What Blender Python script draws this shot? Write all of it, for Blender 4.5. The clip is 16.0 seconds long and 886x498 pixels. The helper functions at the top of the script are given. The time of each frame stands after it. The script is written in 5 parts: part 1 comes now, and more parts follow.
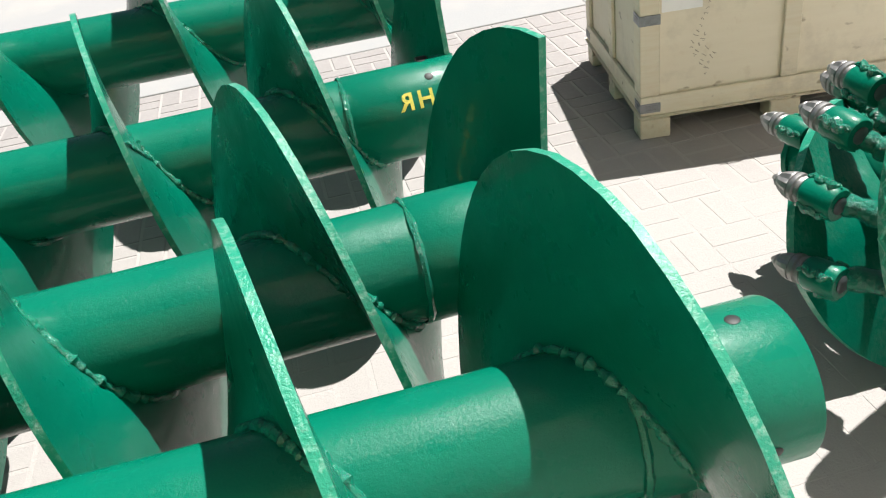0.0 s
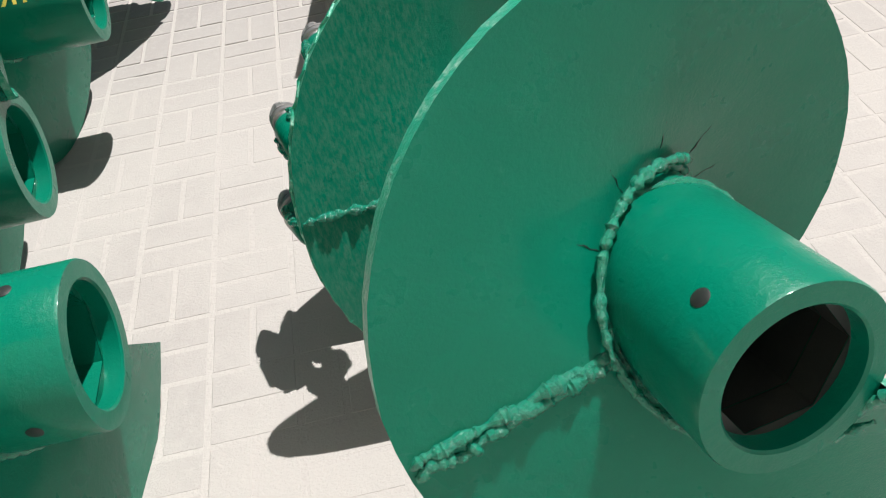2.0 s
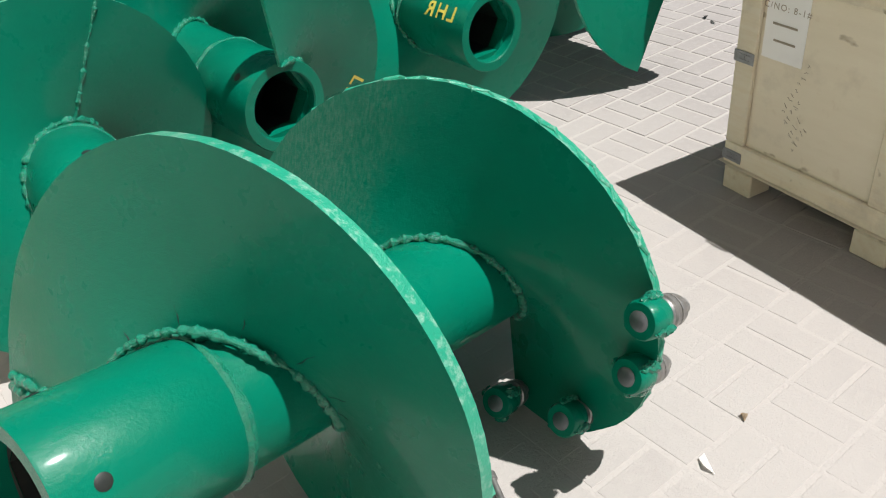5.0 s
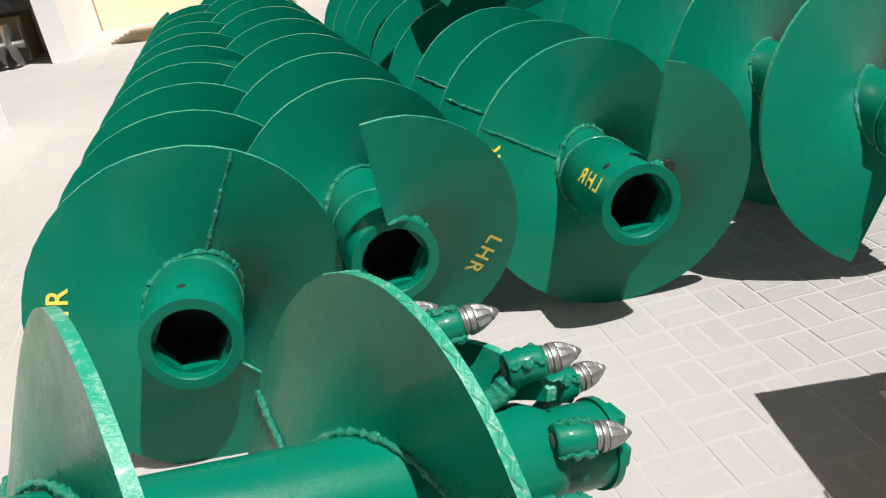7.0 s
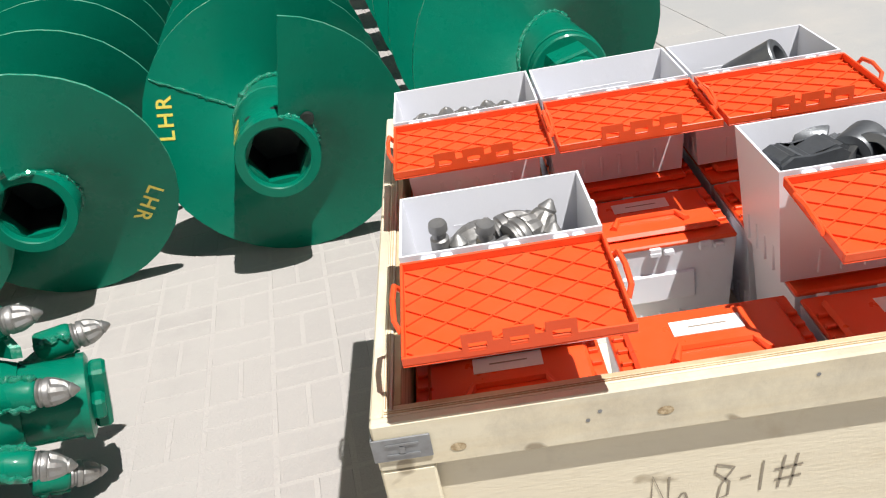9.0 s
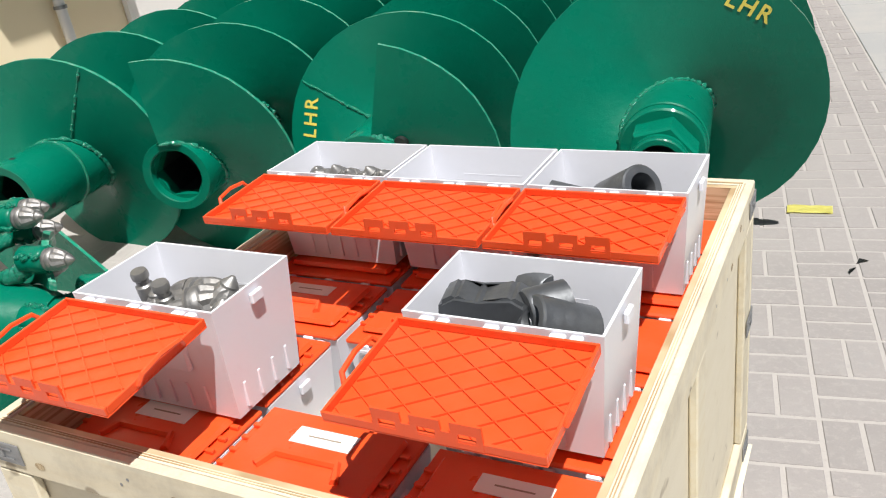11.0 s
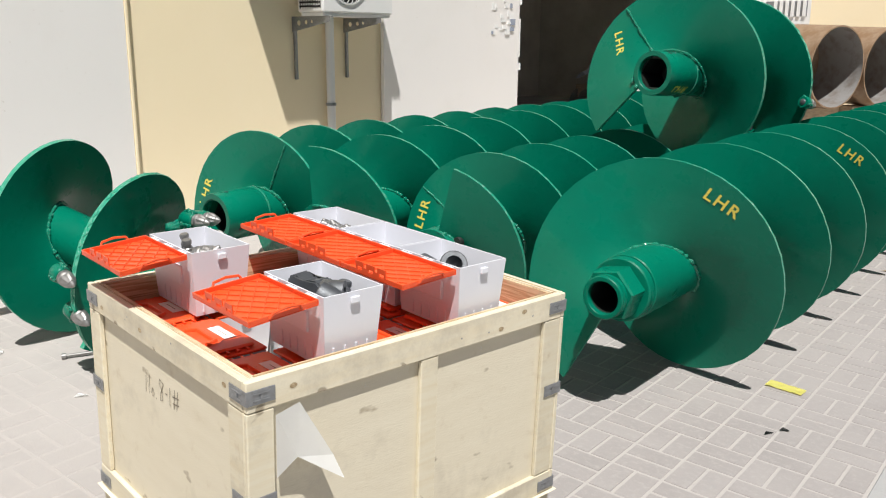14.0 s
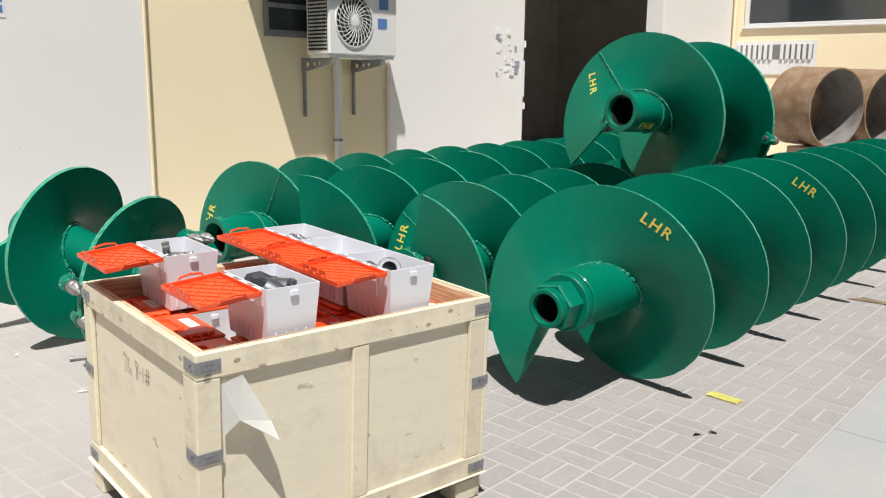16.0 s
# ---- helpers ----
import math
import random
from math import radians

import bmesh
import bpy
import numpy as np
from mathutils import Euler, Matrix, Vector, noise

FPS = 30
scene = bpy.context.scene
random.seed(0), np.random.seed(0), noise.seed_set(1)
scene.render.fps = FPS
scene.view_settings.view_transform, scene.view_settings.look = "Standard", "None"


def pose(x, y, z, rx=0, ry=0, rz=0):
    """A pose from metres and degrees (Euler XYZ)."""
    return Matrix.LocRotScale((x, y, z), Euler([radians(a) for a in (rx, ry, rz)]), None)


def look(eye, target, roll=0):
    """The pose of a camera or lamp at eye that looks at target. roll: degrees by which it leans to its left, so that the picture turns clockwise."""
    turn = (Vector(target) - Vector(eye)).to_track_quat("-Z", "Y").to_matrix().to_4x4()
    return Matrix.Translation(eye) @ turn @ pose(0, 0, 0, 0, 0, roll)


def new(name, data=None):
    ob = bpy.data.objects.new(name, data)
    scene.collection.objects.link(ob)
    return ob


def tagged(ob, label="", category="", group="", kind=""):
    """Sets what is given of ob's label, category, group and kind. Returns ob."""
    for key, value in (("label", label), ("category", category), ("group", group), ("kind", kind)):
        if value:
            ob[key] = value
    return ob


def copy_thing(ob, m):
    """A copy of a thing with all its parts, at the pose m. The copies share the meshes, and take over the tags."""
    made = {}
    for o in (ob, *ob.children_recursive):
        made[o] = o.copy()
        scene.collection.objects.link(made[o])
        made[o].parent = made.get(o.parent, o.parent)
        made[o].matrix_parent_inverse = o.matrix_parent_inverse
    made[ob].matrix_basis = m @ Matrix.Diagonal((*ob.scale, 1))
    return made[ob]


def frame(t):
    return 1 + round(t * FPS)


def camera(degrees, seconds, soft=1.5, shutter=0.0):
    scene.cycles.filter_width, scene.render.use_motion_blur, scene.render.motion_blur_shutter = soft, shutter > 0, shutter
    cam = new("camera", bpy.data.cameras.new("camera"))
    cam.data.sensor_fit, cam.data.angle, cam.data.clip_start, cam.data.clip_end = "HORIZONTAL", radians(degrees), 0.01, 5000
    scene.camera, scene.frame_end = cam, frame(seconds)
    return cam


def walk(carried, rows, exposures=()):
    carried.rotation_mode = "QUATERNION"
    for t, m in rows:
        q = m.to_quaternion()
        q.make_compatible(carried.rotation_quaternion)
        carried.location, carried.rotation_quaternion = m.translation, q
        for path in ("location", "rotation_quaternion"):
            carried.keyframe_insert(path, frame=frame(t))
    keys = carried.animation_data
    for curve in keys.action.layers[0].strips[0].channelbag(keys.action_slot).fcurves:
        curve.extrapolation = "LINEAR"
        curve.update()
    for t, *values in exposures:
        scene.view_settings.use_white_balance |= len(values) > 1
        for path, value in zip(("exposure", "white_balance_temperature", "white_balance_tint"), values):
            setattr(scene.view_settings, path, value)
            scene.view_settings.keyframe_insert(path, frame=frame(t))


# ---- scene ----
cam = camera(55.2, 16.0, soft=1.15)
PATH = [
    (0, (-1.099, 0.564, 1.516), (0.597, 0.587, 0.455), -9.1),
    (0.5, (-1.084, 0.287, 1.523), (0.634, 0.457, 0.514), -7.9),
    (1, (-1.079, -0.09, 1.485), (0.574, 0.104, 0.376), -6.4),
    (1.5, (-1.012, -0.471, 1.444), (0.567, -0.257, 0.235), -10.3),
    (2, (-0.942, -0.658, 1.433), (0.546, -0.506, 0.105), -10.2),
    (2.5, (-0.93, -0.916, 1.395), (0.435, -0.411, 0.023), -17.4),
    (3, (-0.843, -1.211, 1.391), (0.322, -0.389, -0.012), -18.5),
    (3.5, (-0.669, -1.394, 1.376), (0.376, -0.431, -0.031), -14.5),
    (4, (-0.501, -1.682, 1.439), (0.475, -0.501, 0.154), -11.9),
    (4.5, (-0.33, -1.927, 1.489), (0.583, -0.571, 0.336), -6.9),
    (5, (-0.131, -2.005, 1.516), (0.638, -0.529, 0.407), -5.2),
    (5.2, (-0.061, -2.028, 1.536), (0.571, -0.45, 0.482), -5.3),
    (7.3, (0.96, -2.151, 1.569), (0.891, -0.317, 0.776), -10.2),
    (7.5, (1.144, -2.205, 1.563), (1.015, -0.375, 0.768), -10.9),
    (8, (1.458, -2.254, 1.538), (1.353, -0.445, 0.692), -10.4),
    (8.5, (1.744, -2.213, 1.526), (1.645, -0.439, 0.608), -10.5),
    (9, (2.069, -2.218, 1.514), (1.979, -0.47, 0.547), -10.5),
    (9.5, (2.425, -2.259, 1.529), (2.148, -0.536, 0.55), -12.6),
    (10, (2.689, -2.159, 1.491), (2.194, -0.473, 0.537), -13.1),
    (10.2, (2.768, -2.117, 1.49), (2.197, -0.446, 0.551), -12.5),
    (12.3, (3.766, -1.837, 1.544), (2.431, -0.525, 0.84), 1.0),
    (12.5, (3.913, -1.836, 1.555), (2.533, -0.564, 0.866), 1.7),
    (13, (4.142, -1.91, 1.583), (2.723, -0.658, 0.935), 1.8),
    (13.5, (4.301, -2.112, 1.589), (2.879, -0.824, 1.024), 2.2),
    (14, (4.467, -2.263, 1.615), (3.05, -0.949, 1.098), 2.0),
    (14.5, (4.621, -2.261, 1.599), (3.168, -0.975, 1.115), 1.7),
    (15, (4.793, -2.272, 1.599), (3.308, -1.017, 1.131), 1.4),
    (15.5, (4.931, -2.258, 1.623), (3.436, -1.007, 1.175), 1.9),
    (16, (5.009, -2.316, 1.629), (3.526, -1.044, 1.199), 2.1),
]
walk(cam, [(t, look(eye, target, roll)) for t, eye, target, roll in PATH],
     exposures=((0.0, 0.75), (1.0, 0.58), (2.0, 0.43), (5.0, 0.38), (8.0, 0.38), (10.0, 0.35), (12.5, 0.28), (16.0, 0.26)))

# ---------------------------------------------------------------- light
SUN_DIR = Vector((0.27, -0.235, 0.80)).normalized()
world = bpy.data.worlds.new("sky")
scene.world = world
world.use_nodes = True
wn = world.node_tree.nodes
wl = world.node_tree.links
sky = wn.new("ShaderNodeTexSky")
sky.sky_type = "NISHITA"
sky.sun_disc = False
sky.sun_elevation = math.asin(SUN_DIR.z)
sky.sun_rotation = math.atan2(SUN_DIR.x, SUN_DIR.y)
sky.dust_density = 2.0
wn["Background"].inputs[1].default_value = 0.026
wl.new(sky.outputs[0], wn["Background"].inputs[0])
sun_data = bpy.data.lights.new("sun", "SUN")
sun_data.energy = 5.0
sun_data.angle = radians(0.55)
sun_data.color = (1.0, 0.975, 0.945)
sun = new("sun", sun_data)
sun.matrix_world = look(SUN_DIR * 30, (0, 0, 0))


# ---------------------------------------------------------------- materials
class Mat:
    """A node material with a principled shader and a few short ways to add variation."""

    def __init__(self, name, color, rough=0.6, metal=0.0, coat=0.0, spec=0.5):
        self.m = bpy.data.materials.new(name)
        self.m.use_nodes = True
        self.t = self.m.node_tree
        self.n = self.t.nodes
        self.b = self.n["Principled BSDF"]
        self.b.inputs["Base Color"].default_value = (*color, 1)
        self.b.inputs["Roughness"].default_value = rough
        self.b.inputs["Metallic"].default_value = metal
        self.b.inputs["Coat Weight"].default_value = coat
        self.b.inputs["Specular IOR Level"].default_value = spec
        self.coord = self.n.new("ShaderNodeTexCoord").outputs["Object"]
        self.col = None
        self.base = color
        self.h = None

    def link(self, a, b):
        self.t.links.new(a, b)

    def noise(self, scale, detail=4, rough=0.6, stretch=None):
        src = self.coord
        if stretch:
            mp = self.n.new("ShaderNodeMapping")
            mp.inputs["Scale"].default_value = stretch
            self.link(src, mp.inputs[0])
            src = mp.outputs[0]
        x = self.n.new("ShaderNodeTexNoise")
        x.inputs["Scale"].default_value = scale
        x.inputs["Detail"].default_value = detail
        x.inputs["Roughness"].default_value = rough
        self.link(src, x.inputs["Vector"])
        return x.outputs["Fac"]

    def ramp(self, fac, lo, hi, a=0.0, b=1.0):
        r = self.n.new("ShaderNodeMapRange")
        r.inputs["From Min"].default_value = lo
        r.inputs["From Max"].default_value = hi
        r.inputs["To Min"].default_value = a
        r.inputs["To Max"].default_value = b
        self.link(fac, r.inputs["Value"])
        return r.outputs["Result"]

    def mix(self, fac, color):
        """Lay a colour over the base, by a factor."""
        x = self.n.new("ShaderNodeMix")
        x.data_type = "RGBA"
        if self.col is None:
            x.inputs[6].default_value = (*self.base, 1)
        else:
            self.link(self.col, x.inputs[6])
        x.inputs[7].default_value = (*color, 1)
        self.link(fac, x.inputs[0])
        self.col = x.outputs[2]
        self.link(self.col, self.b.inputs["Base Color"])
        return self

    def tint_random(self, dark, light, island=False):
        """Vary the value from piece to piece."""
        if island:
            src = self.n.new("ShaderNodeNewGeometry").outputs["Random Per Island"]
        else:
            src = self.n.new("ShaderNodeObjectInfo").outputs["Random"]
        f = self.ramp(src, 0, 1, dark, light)
        x = self.n.new("ShaderNodeMix")
        x.data_type = "RGBA"
        x.blend_type = "MULTIPLY"
        x.inputs[0].default_value = 1
        if self.col is None:
            x.inputs[6].default_value = (*self.base, 1)
        else:
            self.link(self.col, x.inputs[6])
        self.link(f, x.inputs[7])
        self.col = x.outputs[2]
        self.link(self.col, self.b.inputs["Base Color"])
        return self

    def rough(self, fac, a, b):
        self.link(self.ramp(fac, 0.3, 0.7, a, b), self.b.inputs["Roughness"])
        return self

    def bump(self, fac, dist, strength=1.0):
        x = self.n.new("ShaderNodeBump")
        x.inputs["Strength"].default_value = strength
        x.inputs["Distance"].default_value = dist
        self.link(fac, x.inputs["Height"])
        if self.h is not None:
            self.link(self.h, x.inputs["Normal"])
        self.h = x.outputs[0]
        self.link(self.h, self.b.inputs["Normal"])
        return self


def green_paint(name, dusty=0.06, worn=False):
    g = Mat(name, (0.0001, 0.162, 0.098), 0.3, coat=0.20, spec=0.16)
    g.b.inputs["Coat Roughness"].default_value = 0.10
    big = g.noise(2.2, 5)
    g.mix(g.ramp(big, 0.35, 0.75, 0, 0.5), (0.0001, 0.108, 0.063))
    fine = g.noise(38, 6, 0.7)
    g.mix(g.ramp(fine, 0.62, 0.80, 0, dusty), (0.20, 0.34, 0.26))
    if worn:
        # a dry dust patch brushed over the lower half of the head
        sep = g.n.new("ShaderNodeSeparateXYZ")
        g.link(g.coord, sep.inputs[0])
        band = g.ramp(sep.outputs["Y"], 0.66, 0.74)
        side = g.ramp(sep.outputs["X"], 0.02, -0.12)
        blot = g.ramp(g.noise(3.0, 3), 0.42, 0.56)
        grit = g.ramp(g.noise(170, 6, 0.75, (1, 0.5, 0.3)), 0.43, 0.62)
        for other in (side, blot, grit):
            mul = g.n.new("ShaderNodeMath")
            mul.operation = "MULTIPLY"
            g.link(band, mul.inputs[0])
            g.link(other, mul.inputs[1])
            band = mul.outputs[0]
        g.mix(g.ramp(band, 0, 1, 0, 0.24), (0.17, 0.25, 0.20))
    g.rough(g.noise(9, 4), 0.22, 0.40)
    g.bump(g.noise(170, 4, 0.75), 0.0017, 0.55)
    g.bump(g.noise(45, 3), 0.0014, 0.42)
    g.bump(g.noise(11, 3), 0.004, 0.4)
    return g.m


GREEN = green_paint("green_paint")
GREEN_DUSTY = green_paint("dusty_green_paint", 0.09, True)
_w = Mat("painted_weld", (0.0008, 0.205, 0.125), 0.26, coat=0.45)
_w.mix(_w.ramp(_w.noise(60, 5, 0.7), 0.62, 0.76, 0, 0.35), (0.30, 0.42, 0.36))
_w.bump(_w.noise(150, 4, 0.7), 0.007, 1.0).bump(_w.noise(55, 3), 0.006, 0.8)
WELD = _w.m
_r = Mat("flame_cut_rim", (0.012, 0.28, 0.17), 0.36, coat=0.2)
_r.mix(_r.ramp(_r.noise(55, 5, 0.7, (1, 1, 1)), 0.5, 0.72, 0, 0.6), (0.42, 0.55, 0.48))
_r.bump(_r.noise(160, 3), 0.003, 0.7)
RIM = _r.m
YELLOW = Mat("yellow_stencil_paint", (0.70, 0.60, 0.10), 0.5)
YELLOW.mix(YELLOW.ramp(YELLOW.noise(70, 5), 0.56, 0.7, 0, 0.7), (0.15, 0.30, 0.08))
YELLOW = YELLOW.m
# near-black: the shade inside bores and holes put into the colour; also black bits
_b = Mat("black_and_bore_shade", (0.012, 0.016, 0.014), 0.55)
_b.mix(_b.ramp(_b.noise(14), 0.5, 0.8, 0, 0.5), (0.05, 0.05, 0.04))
BLACK_AND_SHADE = _b.m
_s = Mat("bare_steel", (0.33, 0.325, 0.315), 0.44, 0.8)
_s.mix(_s.ramp(_s.noise(30, 5), 0.45, 0.8, 0, 0.6), (0.17, 0.155, 0.14))
_s.rough(_s.noise(22), 0.38, 0.58).bump(_s.noise(120), 0.0012, 0.5)
STEEL = _s.m
_s = Mat("dark_forged_steel", (0.16, 0.17, 0.18), 0.42, 0.7)
_s.mix(_s.ramp(_s.noise(25, 5), 0.45, 0.8, 0, 0.6), (0.09, 0.09, 0.09))
_s.rough(_s.noise(22), 0.32, 0.55).bump(_s.noise(90), 0.0015, 0.5)
FORGED = _s.m
_s = Mat("galvanised_steel", (0.30, 0.31, 0.32), 0.45, 0.6)
_s.mix(_s.ramp(_s.noise(40, 3), 0.4, 0.7, 0, 0.5), (0.17, 0.165, 0.16)).bump(_s.noise(60), 0.001, 0.4)
GALV = _s.m
_p = Mat("plywood", (0.70, 0.635, 0.49), 0.62)
_p.mix(_p.ramp(_p.noise(3.2, 6, 0.65, (1, 1, 7)), 0.4, 0.75, 0, 0.55), (0.76, 0.705, 0.56))
_p.mix(_p.ramp(_p.noise(16, 5), 0.60, 0.78, 0, 0.4), (0.50, 0.40, 0.26))
_p.mix(_p.ramp(_p.noise(2.6, 7, 0.72), 0.53, 0.66, 0, 0.4), (0.45, 0.40, 0.31))
_p.mix(_p.ramp(_p.noise(7.0, 3, 0.5, (1, 1, 2)), 0.67, 0.71, 0, 0.6), (0.26, 0.20, 0.12))
_p.rough(_p.noise(8), 0.5, 0.75).bump(_p.noise(40, 5, 0.6, (1, 1, 6)), 0.0015, 0.5)
PLY = _p.m
_p = Mat("pine_batten", (0.71, 0.65, 0.50), 0.62)
_p.mix(_p.ramp(_p.noise(5, 6, 0.65, (1, 9, 9)), 0.42, 0.75, 0, 0.5), (0.62, 0.50, 0.30))
_p.mix(_p.ramp(_p.noise(9, 4), 0.66, 0.76, 0, 0.6), (0.42, 0.30, 0.16))
_p.mix(_p.ramp(_p.noise(3.4, 7, 0.72), 0.52, 0.66, 0, 0.5), (0.42, 0.37, 0.29))
_p.mix(_p.ramp(_p.noise(12, 2), 0.67, 0.71, 0, 0.7), (0.20, 0.15, 0.09))
_p.tint_random(0.9, 1.06).bump(_p.noise(45, 5), 0.0018, 0.5)
BATTEN = _p.m
_e = Mat("plywood_edge", (0.62, 0.50, 0.32), 0.7)
_e.mix(_e.ramp(_e.noise(14, 3, 0.5, (0.4, 0.4, 12)), 0.42, 0.6), (0.40, 0.28, 0.15))
PLY_EDGE = _e.m
_p = Mat("white_plastic", (0.74, 0.75, 0.80), 0.35)
_p.mix(_p.ramp(_p.noise(14, 5), 0.6, 0.85, 0, 0.35), (0.55, 0.53, 0.52)).bump(_p.noise(80), 0.0006, 0.4)
WHITE_PL = _p.m
_p = Mat("orange_plastic", (0.80, 0.085, 0.018), 0.33)
_p.mix(_p.ramp(_p.noise(9, 5), 0.45, 0.8, 0, 0.5), (0.70, 0.12, 0.045)).bump(_p.noise(70), 0.0008, 0.4)
_p.rough(_p.noise(12), 0.26, 0.45)
ORANGE = _p.m
_p = Mat("paper", (0.82, 0.82, 0.80), 0.8)
_p.mix(_p.ramp(_p.noise(12, 4), 0.5, 0.8, 0, 0.4), (0.68, 0.68, 0.66))
PAPER = _p.m
INK = Mat("dark_ink", (0.05, 0.05, 0.06), 0.6).m
BLUE_INK = Mat("blue_print", (0.08, 0.20, 0.50), 0.5).m


def paver(name, island):
    p = Mat(name, (0.300, 0.279, 0.268), 0.88)
    p.coord = p.n.new("ShaderNodeNewGeometry").outputs["Position"]
    p.mix(p.ramp(p.noise(2.0, 5), 0.4, 0.7, 0, 0.7), (0.330, 0.308, 0.296))
    p.tint_random(0.94, 1.04, island)
    p.mix(p.ramp(p.noise(160, 4, 0.7), 0.52, 0.8, 0, 0.4), (0.23, 0.21, 0.20))
    p.mix(p.ramp(p.noise(34, 6, 0.75), 0.50, 0.72, 0, 0.55), (0.42, 0.392, 0.368))
    p.mix(p.ramp(p.noise(0.8, 6, 0.7), 0.42, 0.58, 0, 0.5), (0.350, 0.327, 0.312))
    p.mix(p.ramp(p.noise(1.7, 7, 0.75), 0.60, 0.74, 0, 0.6), (0.275, 0.28, 0.282))
    # pale dust lies thick on the paving away from the edge, in ragged drifts
    sep = p.n.new("ShaderNodeSeparateXYZ")
    p.link(p.coord, sep.inputs[0])
    far = p.ramp(sep.outputs["X"], 2.3, 1.2)
    drift = p.ramp(p.noise(1.1, 6, 0.7), 0.30, 0.52, 0.35, 1.0)
    mul = p.n.new("ShaderNodeMath")
    mul.operation = "MULTIPLY"
    p.link(far, mul.inputs[0])
    p.link(drift, mul.inputs[1])
    p.mix(p.ramp(mul.outputs[0], 0, 1, 0, 0.88), (0.405, 0.380, 0.358))
    p.bump(p.noise(120, 5, 0.7), 0.003, 0.8)
    p.bump(p.noise(22, 4, 0.7), 0.003, 0.5)
    return p.m


PAVER = paver("concrete_paver", False)
PAVER_FAR = paver("concrete_paver_joined", True)
_g = Mat("sandy_joint", (0.415, 0.388, 0.366), 0.95)
_g.coord = _g.n.new("ShaderNodeNewGeometry").outputs["Position"]
_g.mix(_g.ramp(_g.noise(0.8, 6, 0.7), 0.42, 0.58, 0, 0.5), (0.372, 0.348, 0.330)).bump(_g.noise(90, 5), 0.004, 0.8)
_g.mix(_g.ramp(_g.noise(60, 5, 0.7), 0.55, 0.75, 0, 0.5), (0.29, 0.27, 0.255))
SAND = _g.m
FADED_INK = Mat("faded_ink", (0.30, 0.26, 0.20), 0.7).m
_g = Mat("worn_concrete", (0.335, 0.335, 0.33), 0.85)
_g.mix(_g.ramp(_g.noise(1.3, 7, 0.65), 0.45, 0.68, 0, 0.8), (0.40, 0.38, 0.355))
_g.mix(_g.ramp(_g.noise(9, 6), 0.6, 0.8, 0, 0.5), (0.30, 0.32, 0.33)).bump(_g.noise(60, 6), 0.003, 0.7)
CONCRETE = _g.m
_g = Mat("yellow_render", (0.90, 0.77, 0.53), 0.9)
_g.mix(_g.ramp(_g.noise(1.2, 5), 0.4, 0.7, 0, 0.5), (0.92, 0.80, 0.57))
_g.bump(_g.noise(26, 5), 0.002, 0.5).bump(_g.noise(140, 4), 0.002, 0.5)
RENDER_Y = _g.m
_g = Mat("white_sheet_metal", (0.83, 0.81, 0.785), 0.5)
_g.mix(_g.ramp(_g.noise(1.5, 6), 0.5, 0.75, 0, 0.5), (0.78, 0.755, 0.72))
_g.mix(_g.ramp(_g.noise(24, 5), 0.68, 0.8, 0, 0.5), (0.45, 0.38, 0.31)).bump(_g.noise(3, 3), 0.006, 0.3)
WHITE_SHEET = _g.m
WHITE_PAINT = Mat("white_paint", (0.76, 0.76, 0.75), 0.45).m
DARK_INT = Mat("dark_interior", (0.62, 0.60, 0.54), 0.85)
DARK_INT.mix(DARK_INT.ramp(DARK_INT.noise(2), 0.4, 0.7), (0.52, 0.50, 0.45))
DARK_INT = DARK_INT.m
BLACK = Mat("black_plastic", (0.015, 0.015, 0.016), 0.5).m
GLASS_DK = Mat("window_glass", (0.03, 0.04, 0.045), 0.08, 0, 0, 0.9).m
_g = Mat("rusty_casing", (0.22, 0.135, 0.075), 0.55, 0.1)
_g.mix(_g.ramp(_g.noise(4, 6, 0.65), 0.42, 0.7), (0.34, 0.255, 0.18)).bump(_g.noise(40, 5), 0.002, 0.6)
RUST = _g.m
_g = Mat("grey_steel_bore", (0.33, 0.32, 0.31), 0.5, 0.4)
_g.mix(_g.ramp(_g.noise(5, 6), 0.45, 0.75), (0.2, 0.16, 0.13))
CASING_IN = _g.m
RED_DARK = Mat("dark_red_paint", (0.10, 0.012, 0.012), 0.6).m
BLUE_CLOTH = Mat("pale_blue_sheet", (0.30, 0.34, 0.42), 0.7).m
LEMON = Mat("lemon_paper", (0.80, 0.76, 0.24), 0.6).m
TIMBER = Mat("grey_timber", (0.42, 0.33, 0.22), 0.8)
TIMBER.mix(TIMBER.ramp(TIMBER.noise(8, 6, 0.6, (1, 8, 8)), 0.4, 0.7), (0.28, 0.21, 0.14))
TIMBER = TIMBER.m


# ---------------------------------------------------------------- mesh helpers
def link_mesh(name, bm, material, smooth=False):
    me = bpy.data.meshes.new(name)
    bm.normal_update()
    bm.to_mesh(me)
    bm.free()
    for m in (material if isinstance(material, (list, tuple)) else [material]):
        me.materials.append(m)
    if smooth:
        for p in me.polygons:
            p.use_smooth = True
        me.set_sharp_from_angle(angle=radians(38))
    return me


def part(name, bm, material, parent, label="", smooth=False, m=None):
    ob = new(name, link_mesh(name, bm, material, smooth))
    ob.parent = parent
    if m is not None:
        ob.matrix_basis = m
    if label:
        tagged(ob, label)
    return ob


def thing(name, label, category, m=None, group="", kind=""):
    ob = new(name)
    ob.empty_display_size = 0.05
    if m is not None:
        ob.matrix_basis = m
    return tagged(ob, label, category, group, kind)


